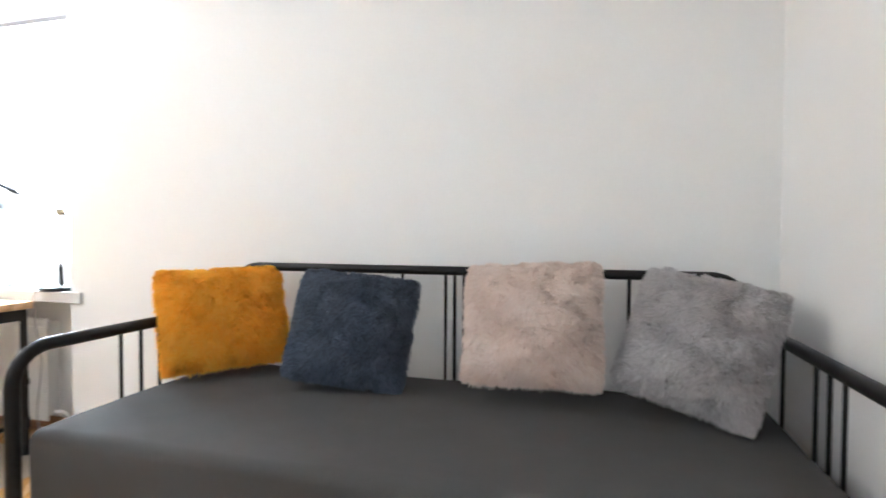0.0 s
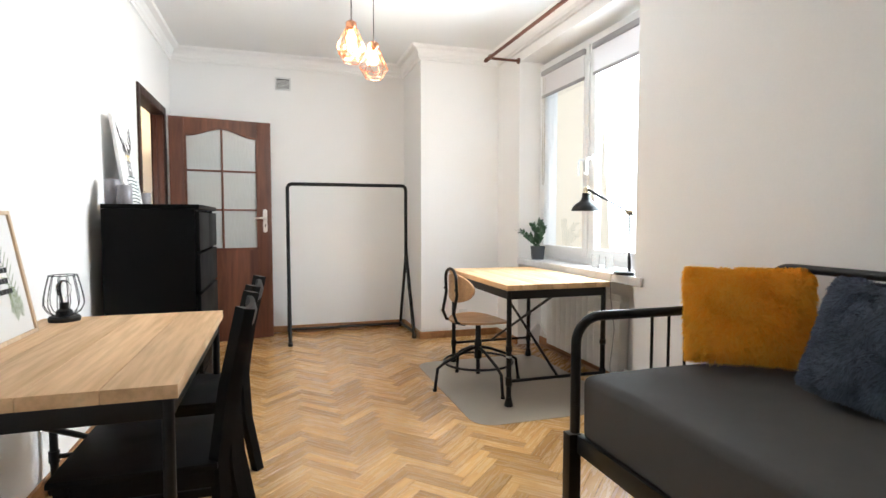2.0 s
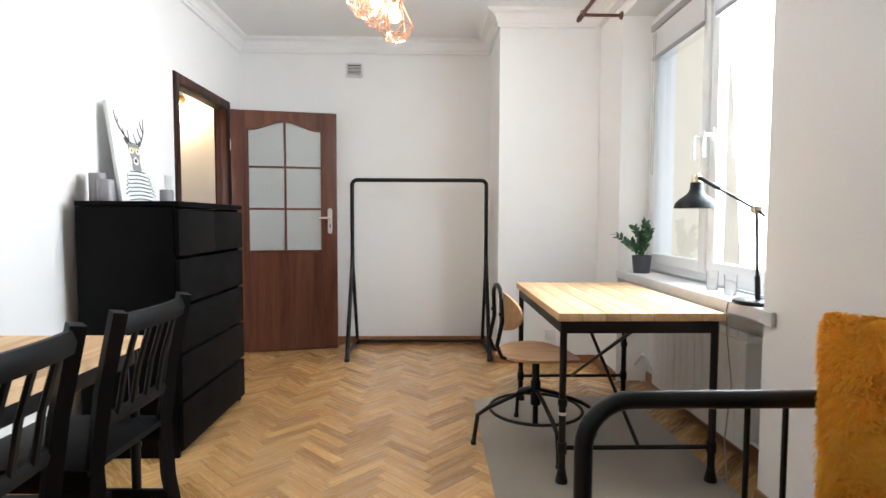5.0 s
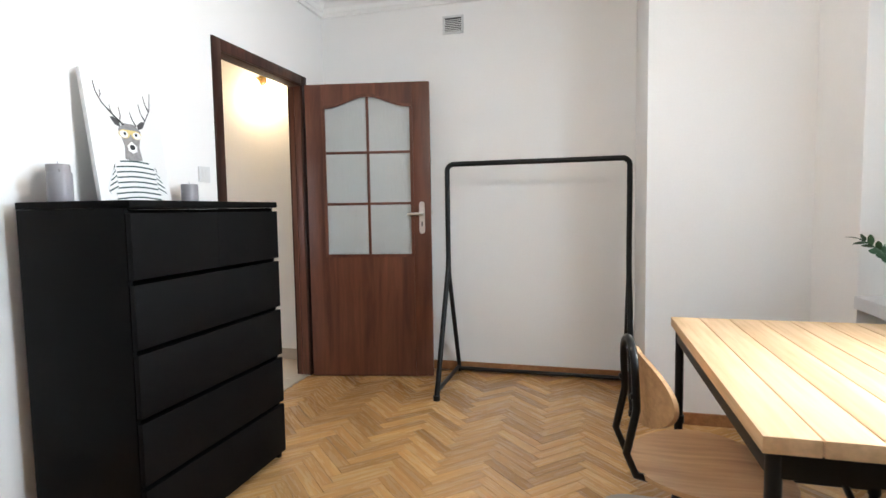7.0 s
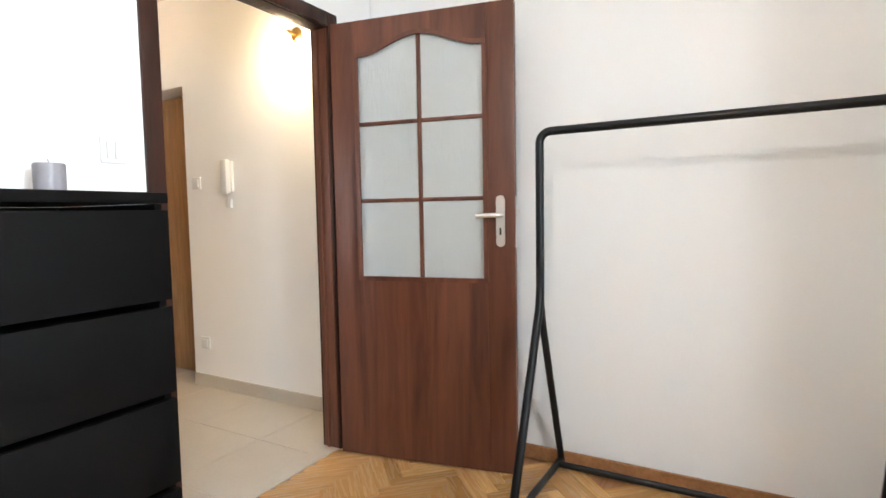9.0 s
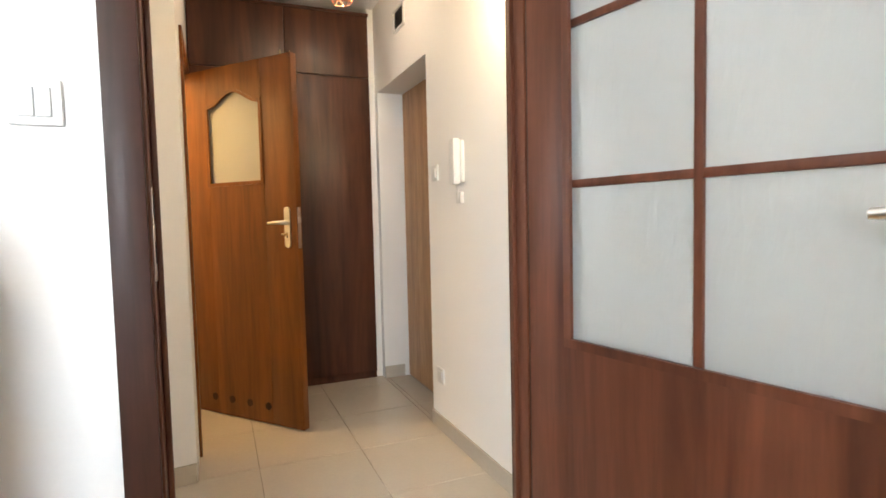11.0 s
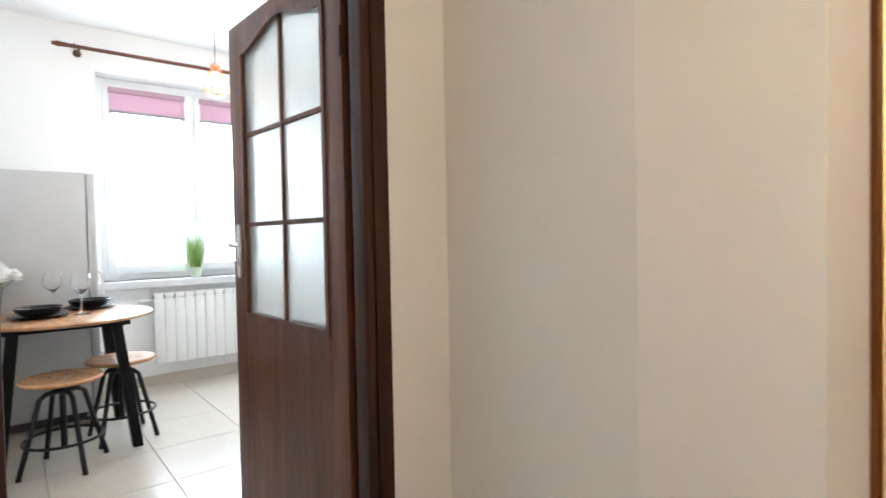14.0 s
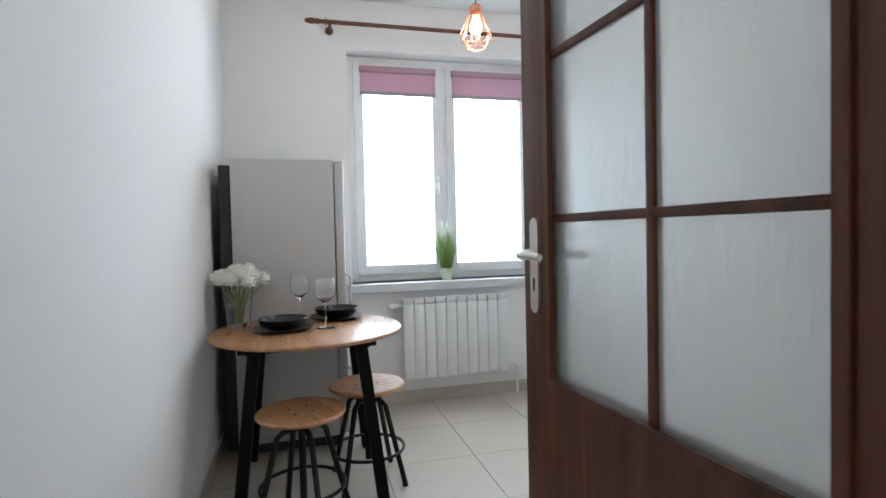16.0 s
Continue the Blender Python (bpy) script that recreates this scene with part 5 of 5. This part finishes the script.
def blade(g, base, tip, width, up, n=6, curl=0.15):
    """A pointed leaf from base to tip."""
    b, t = Vector(base), Vector(tip)
    d = t - b
    side = d.cross(Vector(up)).normalized()
    nrm = side.cross(d).normalized()
    v, f = [], []
    for i in range(n + 1):
        s = i / n
        w = width * math.sin(math.pi * min(1, s * 0.92 + 0.08)) ** 0.8
        c = b + d * s - nrm * curl * d.length * s * s
        v += [c - side * w / 2 + nrm * w * 0.12, c, c + side * w / 2 + nrm * w * 0.12]
    for i in range(n):
        f += [(3 * i, 3 * i + 1, 3 * i + 4, 3 * i + 3), (3 * i + 1, 3 * i + 2, 3 * i + 5, 3 * i + 4)]
    g.add([tuple(p) for p in v], f)


def pot(root, r, h, material):
    part("pot", G().lathe([(0, 0), (r * 0.82, 0), (r, h * 0.95), (r * 1.0, h), (r * 0.92, h), (r * 0.90, h * 0.85), (0, h * 0.85)], 28), material, root)
    part("soil", G().lathe([(0, h * 0.87), (r * 0.9, h * 0.87), (r * 0.9, h * 0.84), (0, h * 0.84)], 20), SOIL, root)


def zz_plant(label, x, y, z, stems, pr, ph, material, seed):
    root = thing("potted_plant", label, "plant", x, y, z)
    pot(root, pr, ph, material)
    rng = random.Random(seed)
    for ox, oy, hgt in stems:
        p0 = Vector((ox * 0.2, oy * 0.15, ph * 0.85))
        p3 = p0 + Vector((ox, oy, hgt))
        mid = p0.lerp(p3, 0.5) + Vector((-0.12 * ox, -0.22 * oy, 0.12 * hgt))
        path = [p0.lerp(mid, t).lerp(mid.lerp(p3, t), t) for t in [k / 8 for k in range(9)]]
        part("stem", G().tube([tuple(q) for q in path], [0.005 - 0.0004 * k for k in range(9)], 7), LEAF, root)
        g = G()
        for k in range(2, 9):
            q, d = path[k], (path[k] - path[k - 1]).normalized()
            s = d.cross(Vector((1, 0.25, 0)) + Vector([rng.uniform(-0.7, 0.7) for q3 in range(3)])).normalized()
            for sg in (-1, 1):
                w = (s * sg * 0.75 + d * 0.75 + Vector((0, 0, 0.15))).normalized()
                f = d.cross(s).normalized() + Vector([rng.uniform(-0.6, 0.6) for q3 in range(3)])
                at = q - d * 0.008 * (1 + sg)
                blade(g, at, at + w * rng.uniform(0.038, 0.05), 0.023, f, 6, 0.08)
        part("leaves", g, LEAF, root)
    return root


zz_plant("leafy zz plant in a dark grey pot on the sill", -3.19, 2.545, 0.791,
         [(0.0, -0.15, 0.15), (0.03, -0.06, 0.20), (-0.03, -0.01, 0.16), (0.0, 0.02, 0.235), (0.03, 0.035, 0.19), (-0.04, -0.05, 0.11), (0.06, 0.0, 0.14)], 0.062, 0.115, POT, 5)


# ---- dining chairs ----
def dining_chair():
    root = thing("dining_chair", "black stained wooden chair with a slatted back", "chair", 0, 0, 0, group="chairs at the dining table")
    w, d = 0.40, 0.40
    part("seat", G().box(-w / 2 - 0.01, w / 2 + 0.01, -0.02, d, 0.432, 0.452, 0.006), BLACKW, root)
    for s in (-1, 1):
        x = s * (w / 2 - 0.02)
        gm = G().tube([(x * 1.0, -0.075, 0.0), (x, -0.03, 0.25), (x, -0.02, 0.45), (x, -0.05, 0.66), (x, -0.10, 0.885)], 0.022, 4, flat=1.25)
        part("back_leg", gm, BLACKW, root)
        part("front_leg", G().box(x - 0.018, x + 0.018, d - 0.05, d - 0.014, 0, 0.432, 0.004), BLACKW, root)
        part("side_rail", G().box(x - 0.010, x + 0.010, -0.01, d - 0.05, 0.375, 0.432, 0.003), BLACKW, root)
        part("stretcher", G().box(x - 0.009, x + 0.009, -0.03, d - 0.05, 0.17, 0.20, 0.003), BLACKW, root)
    part("front_rail", G().box(-w / 2 + 0.04, w / 2 - 0.04, d - 0.042, d - 0.022, 0.375, 0.432, 0.003), BLACKW, root)
    part("cross_stretcher", G().box(-w / 2 + 0.03, w / 2 - 0.03, 0.16, 0.18, 0.172, 0.198, 0.003), BLACKW, root)
    part("top_rail", G().tube([(x, -0.093 - 0.018 * (1 - (x / 0.17) ** 2), 0.845) for x in np.linspace(-0.17, 0.17, 9)], 0.014, 6, flat=2.4), BLACKW, root)
    part("lower_rail", G().tube([(x, -0.028 - 0.012 * (1 - (x / 0.17) ** 2), 0.57) for x in np.linspace(-0.17, 0.17, 9)], 0.012, 6, flat=1.9), BLACKW, root)
    for x in (-0.105, -0.035, 0.035, 0.105):
        part("back_slat", G().tube([(x, -0.042, 0.575), (x, -0.065, 0.70), (x, -0.108, 0.84)], 0.013, 6, flat=0.55), BLACKW, root)
    return root


chair = dining_chair()
chair.matrix_basis = pose(-0.82, 0.21, 0, 0, 0, 180)
copy_thing(chair, pose(-1.36, 0.215, 0, 0, 0, 178))

# ---- things on the dining table ----
TT = 0.7305
pic = thing("picture_frame", "pale wood frame with a fern print leaning on the wall", "picture")
pic.matrix_basis = Matrix.Translation((-1.145, -0.44, TT)) @ Euler((radians(-10.0), 0, radians(180))).to_matrix().to_4x4()
fw, fh = 0.325, 0.445
for a, b, c, d in ((-fw / 2, -fw / 2 + 0.014, 0, fh), (fw / 2 - 0.014, fw / 2, 0, fh), (-fw / 2 + 0.014, fw / 2 - 0.014, 0, 0.014), (-fw / 2 + 0.014, fw / 2 - 0.014, fh - 0.014, fh)):
    part("frame_bar", G().box(a, b, 0, 0.018, c, d, 0.001), FRAMEW, pic)
part("print", G().box(-fw / 2 + 0.012, fw / 2 - 0.012, 0.008, 0.012, 0.012, fh - 0.012), PAPER, pic)
rng = random.Random(3)
gm = G()
for stem in (((0.09, 0.075), (0.065, 0.25), (-0.05, 0.395)), ((0.04, 0.19), (0.06, 0.15), (0.07, 0.085)), ((0.02, 0.28), (-0.03, 0.29), (-0.085, 0.325))):
    (ax, az), (mx, mz), (ex, ez) = stem
    rib = [Vector(((1 - q) ** 2 * ax + 2 * q * (1 - q) * mx + q * q * ex, 0.0073, (1 - q) ** 2 * az + 2 * q * (1 - q) * mz + q * q * ez)) for q in [i / 15 for i in range(16)]]
    gm.tube([tuple(p) for p in rib], 0.0009, 5, flat=0.3)
    for i in range(1, 16):
        d = (rib[i] - rib[i - 1]).normalized()
        for sg in (-1, 1):
            w = Vector((d.x * 0.55 - sg * d.z * 0.8, 0, d.z * 0.55 + sg * d.x * 0.8 - 0.12)).normalized()
            ln = 0.072 * (1.0 - 0.55 * abs(2 * i / 16 - 0.9)) * rng.uniform(0.8, 1.1)
            tip = rib[i] + w * ln
            if abs(tip.x) < fw / 2 - 0.02:
                blade(gm, rib[i], tip, 0.0045, (0, 1, 0), 4, 0.0)
part("fern", gm, FERN, pic)
for i, (a, b) in enumerate(((-0.05, 0.03), (-0.04, 0.055), (-0.045, 0.045), (-0.03, 0.06))):
    z = 0.268 - i * 0.036
    for q in range(4):
        x0 = a + (b - a) * q / 4
        part("lettering", G().box(x0, x0 + (b - a) / 4 - 0.004, 0.0058, 0.0066, z, z + 0.017), INKB, pic)

cage = thing("cage_lamp", "black wire cage table lamp on a round foot", "table lamp", -1.505, -0.425, TT)
part("base", G().lathe([(0, 0), (0.055, 0), (0.056, 0.014), (0.05, 0.022), (0.03, 0.025), (0.028, 0.042), (0.016, 0.05), (0.016, 0.075), (0, 0.076)], 26), BLACK, cage)
for i in range(12):
    a = 2 * math.pi * i / 12
    prof = [(0.036, 0.024), (0.058, 0.040), (0.070, 0.066), (0.069, 0.092), (0.061, 0.135), (0.049, 0.184)]
    part("wire", G().tube([(r0 * math.cos(a), r0 * math.sin(a), z) for r0, z in prof], 0.0017, 6), BLACK, cage)
part("top_ring", G().tube([(0.049 * math.cos(i * math.pi / 12), 0.049 * math.sin(i * math.pi / 12), 0.184) for i in range(24)], 0.002, 6, True), BLACK, cage)
part("bulb", G().lathe([(0.012, 0.075), (0.014, 0.09), (0.028, 0.125), (0.026, 0.145), (0.012, 0.162), (0, 0.165)], 18), CLEAR, cage)
zz_plant("green leafy plant in a pale green pot", -0.79, -0.465, TT,
         [(-0.10, 0.05, 0.13), (-0.05, 0.06, 0.16), (0.06, 0.05, 0.15), (0.09, 0.0, 0.12), (0.0, 0.08, 0.14), (-0.06, -0.01, 0.17), (0.03, 0.0, 0.18)], 0.055, 0.10, POTG, 11)

# ---- kitchen ----
fridge = thing("fridge", "light grey fridge with its side to the room", "fridge", 0.50, -1.335, 0)
part("body", G().box(0, 0.55, 0.055, 0.60, 0.06, 1.625, 0.008), FRIDGE, fridge)
for z0, z1 in ((0.07, 0.60), (0.61, 1.62)):
    dr = part("door", G().box(0.0, 0.55, 0.0, 0.05, z0, z1, 0.010), FRIDGE, fridge)
    part("handle", G().tube([(0.05, 0, z0 + 0.1), (0.05, -0.03, z0 + 0.12), (0.05, -0.03, z0 + 0.35), (0.05, 0, z0 + 0.37)], 0.008, 8), FRIDGE, dr)
part("plinth", G().box(0.005, 0.54, 0.04, 0.60, 0.012, 0.058), DARKP, fridge)
# dark slab stands in for the shadow between fridge and wall
part("condenser", G().box(0.01, 0.54, 0.602, 0.66, 0.03, 1.59, 0.004), DARKP, fridge, "dark panel for the shadow behind the fridge")
for x in (0.05, 0.5):
    for y in (0.08, 0.55):
        part("foot", G().lathe([(0, 0), (0.018, 0), (0.018, 0.012), (0, 0.012)], 12, pose(x, y, 0)), DARKP, fridge)

KX, KY, KT = 0.13, -1.115, 0.75
rt = thing("round_table", "round oak table on splayed black legs", "table", KX, KY, 0)
part("tabletop", G().lathe([(0, KT - 0.022), (0.445, KT - 0.022), (0.457, KT - 0.018), (0.46, KT - 0.009), (0.457, KT - 0.003), (0.45, KT), (0, KT)], 64), OAKX, rt)
for i in range(4):
    a = radians(45 + 90 * i)
    c, s = math.cos(a), math.sin(a)
    gm = G()
    w = 0.034
    base, top = Vector((0.455 * c, 0.435 * s, 0)), Vector((0.335 * c, 0.33 * s, KT - 0.05))
    vv = [tuple(p + Vector((dx * w, dy * w * 0.75, 0))) for p in (base, top) for dx, dy in ((-1, -1), (1, -1), (1, 1), (-1, 1))]
    gm.add(vv, [(3, 2, 1, 0), (4, 5, 6, 7), (0, 1, 5, 4), (1, 2, 6, 5), (2, 3, 7, 6), (3, 0, 4, 7)])
    part("leg", gm, BLACKW, rt, smooth=False)
for a, b, c, d in ((-0.30, 0.30, 0.235, 0.265), (-0.30, 0.30, -0.265, -0.235), (-0.27, -0.24, -0.30, 0.30), (0.24, 0.27, -0.30, 0.30)):
    part("apron", G().box(a, b, c, d, KT - 0.058, KT - 0.023, 0.003), BLACKW, rt)


def stool(x, y, rz, label, seat_mat):
    root = thing("stool", label, "stool", x, y, 0, rz, group="stools at the round table")
    part("seat", G().lathe([(0, 0.452), (0.176, 0.452), (0.184, 0.458), (0.186, 0.466), (0.180, 0.474), (0.10, 0.472), (0, 0.468)], 40), seat_mat, root)
    for i in range(4):
        a = radians(90 * i + 45)
        part("seat_bolt", G().lathe([(0, 0), (0.006, 0), (0.005, 0.003), (0, 0.004)], 10, pose(0.055 * math.cos(a), 0.055 * math.sin(a), 0.4695)), BLACK, root)
        c, s = math.cos(a - radians(45)), math.sin(a - radians(45))
        part("leg", G().tube([(0.015 * c, 0.015 * s, 0.40), (0.075 * c, 0.075 * s, 0.398), (0.105 * c, 0.105 * s, 0.375), (0.205 * c, 0.205 * s, 0.01)], 0.0125, 10)
             .lathe([(0, 0), (0.013, 0), (0.013, 0.018), (0, 0.018)], 10, pose(0.205 * c, 0.205 * s, 0)), BLACK, root)
    part("foot_ring", G().tube([(0.175 * math.cos(i * math.pi / 18), 0.175 * math.sin(i * math.pi / 18), 0.155) for i in range(36)], 0.008, 8, True), BLACK, root)
    part("screw_column", G().lathe([(0, 0.10), (0.015, 0.10), (0.015, 0.41), (0.05, 0.445), (0.05, 0.453), (0, 0.453)], 18), BLACK, root)
    return root


stool(-0.27, -1.075, 20, "round wooden screw stool with black legs", OAKX)
stool(0.04, -1.385, 50, "round wooden screw stool half under the table", OAKX)


def lathe_thing(name, label, category, x, y, z, profile, material, group=""):
    root = thing(name, label, category, x, y, z, group=group)
    part("body", G().lathe(profile, 36), material, root)
    return root


for x, y in ((0.10, -1.0), (0.37, -1.27)):
    lathe_thing("plate", "black stoneware dinner plate on the table", "plate", x, y, KT + 0.0005, [(0, 0), (0.095, 0), (0.142, 0.014), (0.144, 0.017), (0.139, 0.018), (0.095, 0.007), (0, 0.006)], BOWL, "plates")
    lathe_thing("bowl", "black stoneware bowl standing on a plate", "bowl", x, y, KT + 0.0075, [(0, 0), (0.062, 0), (0.104, 0.024), (0.117, 0.052), (0.115, 0.054), (0.100, 0.028), (0.060, 0.007), (0, 0.006)], BOWL, "bowls")
GLASSP = [(0, 0), (0.034, 0), (0.035, 0.0015), (0.006, 0.006), (0.0035, 0.012), (0.0035, 0.10), (0.012, 0.112), (0.034, 0.135), (0.041, 0.16), (0.038, 0.19), (0.032, 0.215),
          (0.031, 0.215), (0.037, 0.19), (0.040, 0.16), (0.033, 0.136), (0.011, 0.1135), (0, 0.112)]
GLASSP = [(1.25 * r0, 1.12 * z) for r0, z in GLASSP]
for x, y in ((0.08, -1.20), (0.36, -1.08)):
    lathe_thing("wine_glass", "clear stemmed wine glass on the table", "wine glass", x, y, KT + 0.0005, GLASSP, CLEAR, "wine glasses")

vase = thing("flower_vase", "clear glass vase of white chrysanthemums", "vase", 0.33, -0.775, KT)
part("vase", G().lathe([(0, 0), (0.052, 0), (0.056, 0.01), (0.076, 0.205), (0.073, 0.205), (0.053, 0.016), (0, 0.014)], 32), CLEAR, vase)
rng = random.Random(8)
for i in range(16):
    a, q = i * 2.4, math.sqrt((i + 0.5) / 16) * 0.12
    hx, hy, hz = q * math.cos(a), q * math.sin(a) - 0.01, 0.275 + rng.uniform(-0.012, 0.015) - q * 0.5
    part("stem", G().tube([(rng.uniform(-0.02, 0.02), rng.uniform(-0.02, 0.02), 0.016), (hx * 0.35, hy * 0.35, 0.13), (hx, hy, hz)], 0.003, 6), GRASS, vase)
    gm = G()
    for k in range(80):
        t = k / 80
        el, az = radians(-25 + 115 * t), k * 2.4
        d = Vector((math.cos(el) * math.cos(az), math.cos(el) * math.sin(az), math.sin(el)))
        o = Vector((hx, hy, hz + 0.008))
        blade(gm, o + d * 0.010, o + d * rng.uniform(0.044, 0.056), 0.013, d.orthogonal(), 3, -0.25)
    gm.lathe([(0, -0.02), (0.026, -0.016), (0.036, 0.002), (0.028, 0.024), (0, 0.034)], 12, pose(hx, hy, hz + 0.01))
    part("flower_head", gm, PETAL, vase, "white chrysanthemum head")
gm = G()
for i in range(26):
    a, z = rng.uniform(0, 6.28), rng.uniform(0.05, 0.2)
    p = Vector((0.02 * math.cos(a), 0.02 * math.sin(a), z))
    blade(gm, p, p + Vector((math.cos(a) * 0.035, math.sin(a) * 0.035, rng.uniform(-0.01, 0.03))), 0.014, (0, 0, 1), 4, 0.2)
part("leaves", gm, GRASS, vase)

tuft = thing("potted_grass", "upright green grass in a small clear pot", "plant", 1.165, -2.11, 0.86)
part("pot", G().lathe([(0, 0), (0.036, 0), (0.046, 0.085), (0.042, 0.085), (0.033, 0.004), (0, 0.004)], 24), POTG, tuft)
gm = G()
for i in range(130):
    a, q = rng.uniform(0, 6.28), rng.random() * 0.034
    b = Vector((q * math.cos(a), q * math.sin(a), 0.03))
    h = rng.uniform(0.22, 0.36)
    blade(gm, b, b + Vector((math.cos(a) * q * 2.2 + rng.uniform(-0.03, 0.03), math.sin(a) * q * 2.2 + rng.uniform(-0.03, 0.03), h)), 0.006, (math.sin(a), -math.cos(a), 0), 5, 0.06)
part("blades", gm, GRASS, tuft)
gm = G()
for i in range(12):
    a, q = rng.uniform(0, 6.28), rng.random() * 0.05
    gm.lathe([(0, 0), (0.006, 0.01), (0.007, 0.04), (0.003, 0.07), (0, 0.075)], 8, pose(q * math.cos(a), q * math.sin(a), 0.33 + rng.uniform(-0.03, 0.05), rng.uniform(-15, 15), rng.uniform(-15, 15)))
part("plumes", gm, PETAL, tuft, "pale feathery plumes")

# ---- floor tiles ----
TS = 0.488


def slab(w, d, h, b):
    g = G()
    v = [(0, 0, -h), (w, 0, -h), (w, d, -h), (0, d, -h), (0, 0, -b), (w, 0, -b), (w, d, -b), (0, d, -b), (b, b, 0), (w - b, b, 0), (w - b, d - b, 0), (b, d - b, 0)]
    f = [(0, 1, 5, 4), (1, 2, 6, 5), (2, 3, 7, 6), (3, 0, 4, 7), (4, 5, 9, 8), (5, 6, 10, 9), (6, 7, 11, 10), (7, 4, 8, 11), (8, 9, 10, 11)]
    return g.add(v, f)


def tiles(x0, x1, y0, y1, ox, oy):
    made = {}
    xs = sorted({x0, x1, *[ox + TS * i for i in range(-12, 13) if x0 < ox + TS * i < x1]})
    ys = sorted({y0, y1, *[oy + TS * i for i in range(-12, 13) if y0 < oy + TS * i < y1]})
    for a, b in zip(xs, xs[1:]):
        for c, d in zip(ys, ys[1:]):
            if b - a < 0.01 or d - c < 0.01:
                continue
            key = (round(b - a, 3), round(d - c, 3))
            if key not in made:
                made[key] = slab(key[0] - 0.003, key[1] - 0.003, 0.006, 0.0012).data("tile", False)
            part("tile", made[key], TILE, floor_tiled, at=pose(a + 0.0015, c + 0.0015, 0))


tiles(-4.785, -4.60, -3.08, -2.13, -4.14, -1.965)
tiles(-4.60, -2.34, -3.72, HY1, -4.14, -1.965)
tiles(-2.34, -2.22, -1.70, -0.828, -4.14, -1.965)
tiles(-2.22, 1.15, -3.02, HY1, 0.63, -1.965)
tiles(-4.243, -3.402, HY1, -0.62, -4.14, -1.965)

# ---- herringbone parquet ----
PL, PW = 0.30, 0.06
meshes = {}
for turn in (45, -45):
    g = slab(PL - 0.0008, PW - 0.0008, 0.006, 0.0007)
    meshes[turn] = g.data("parquet_block", False)
    meshes[turn].materials.append(PARQ)
near, rest = [], []
s2 = math.sqrt(0.5)
for k in range(-140, 141):
    for j in range(-16, 17):
        bu, bv = (k + 5 * j) * PW, (k - 5 * j) * PW
        for horiz in (True, False):
            u, v = (bu, bv) if horiz else (bu, bv + PW)
            cs = [(u, v), (u + (PL if horiz else PW), v), (u + (PL if horiz else PW), v + (PW if horiz else PL)), (u, v + (PW if horiz else PL))]
            w = [((a + b) * s2 - 1.65, (a - b) * s2 + 0.96) for a, b in cs]
            if all(LX0 - 0.1 < x < LX1 + 0.1 and LY0 - 0.075 < y < LY1 + 0.21 for x, y in w):
                c = (sum(x for x, y in w) / 4, sum(y for x, y in w) / 4)
                if c[1] > LY1 and not -3.44 < c[0] < -1.79:
                    continue
                (near if -3.9 < c[0] < -2.6 and 0.0 < c[1] < 1.45 else rest).append((u, v, horiz))


def block_pose(u, v, horiz):
    """Blocks lie along u (world x + y) or along v (world x - y)."""
    if horiz:
        x, y = (u + v) * s2 - 1.65, (u - v) * s2 + 0.96
        # local x along u, local y must run along -v to stay right-handed
        x, y = x + PW * s2, y - PW * s2
        return pose(x, y, 0, 0, 0, 45)
    x, y = (u + v) * s2 - 1.65, (u - v) * s2 + 0.96
    return pose(x, y, 0, 0, 0, -45)


near.sort()
for b in near[:300]:
    part("parquet_block", meshes[45], PARQ, floor_living, at=block_pose(*b))
base_v = [q.co.copy() for q in meshes[45].vertices]
base_f = [tuple(p.vertices) for p in meshes[45].polygons]
for turn, horiz in ((45, True), (-45, False)):
    m = pose(0, 0, 0, 0, 0, turn)
    back, verts, faces = m.inverted(), [], []
    for b in rest + near[300:]:
        if b[2] == horiz:
            q, k = back @ block_pose(*b), len(verts)
            verts += [tuple(q @ p) for p in base_v]
            faces += [tuple(i + k for i in f) for f in base_f]
    me = bpy.data.meshes.new("parquet_blocks")
    me.from_pydata(verts, [], faces)
    me.materials.append(PARQ)
    ob = new("parquet_blocks", me)
    ob.parent, ob.matrix_basis = floor_living, m
    tagged(ob, "honey oak herringbone blocks", kind="stuff")
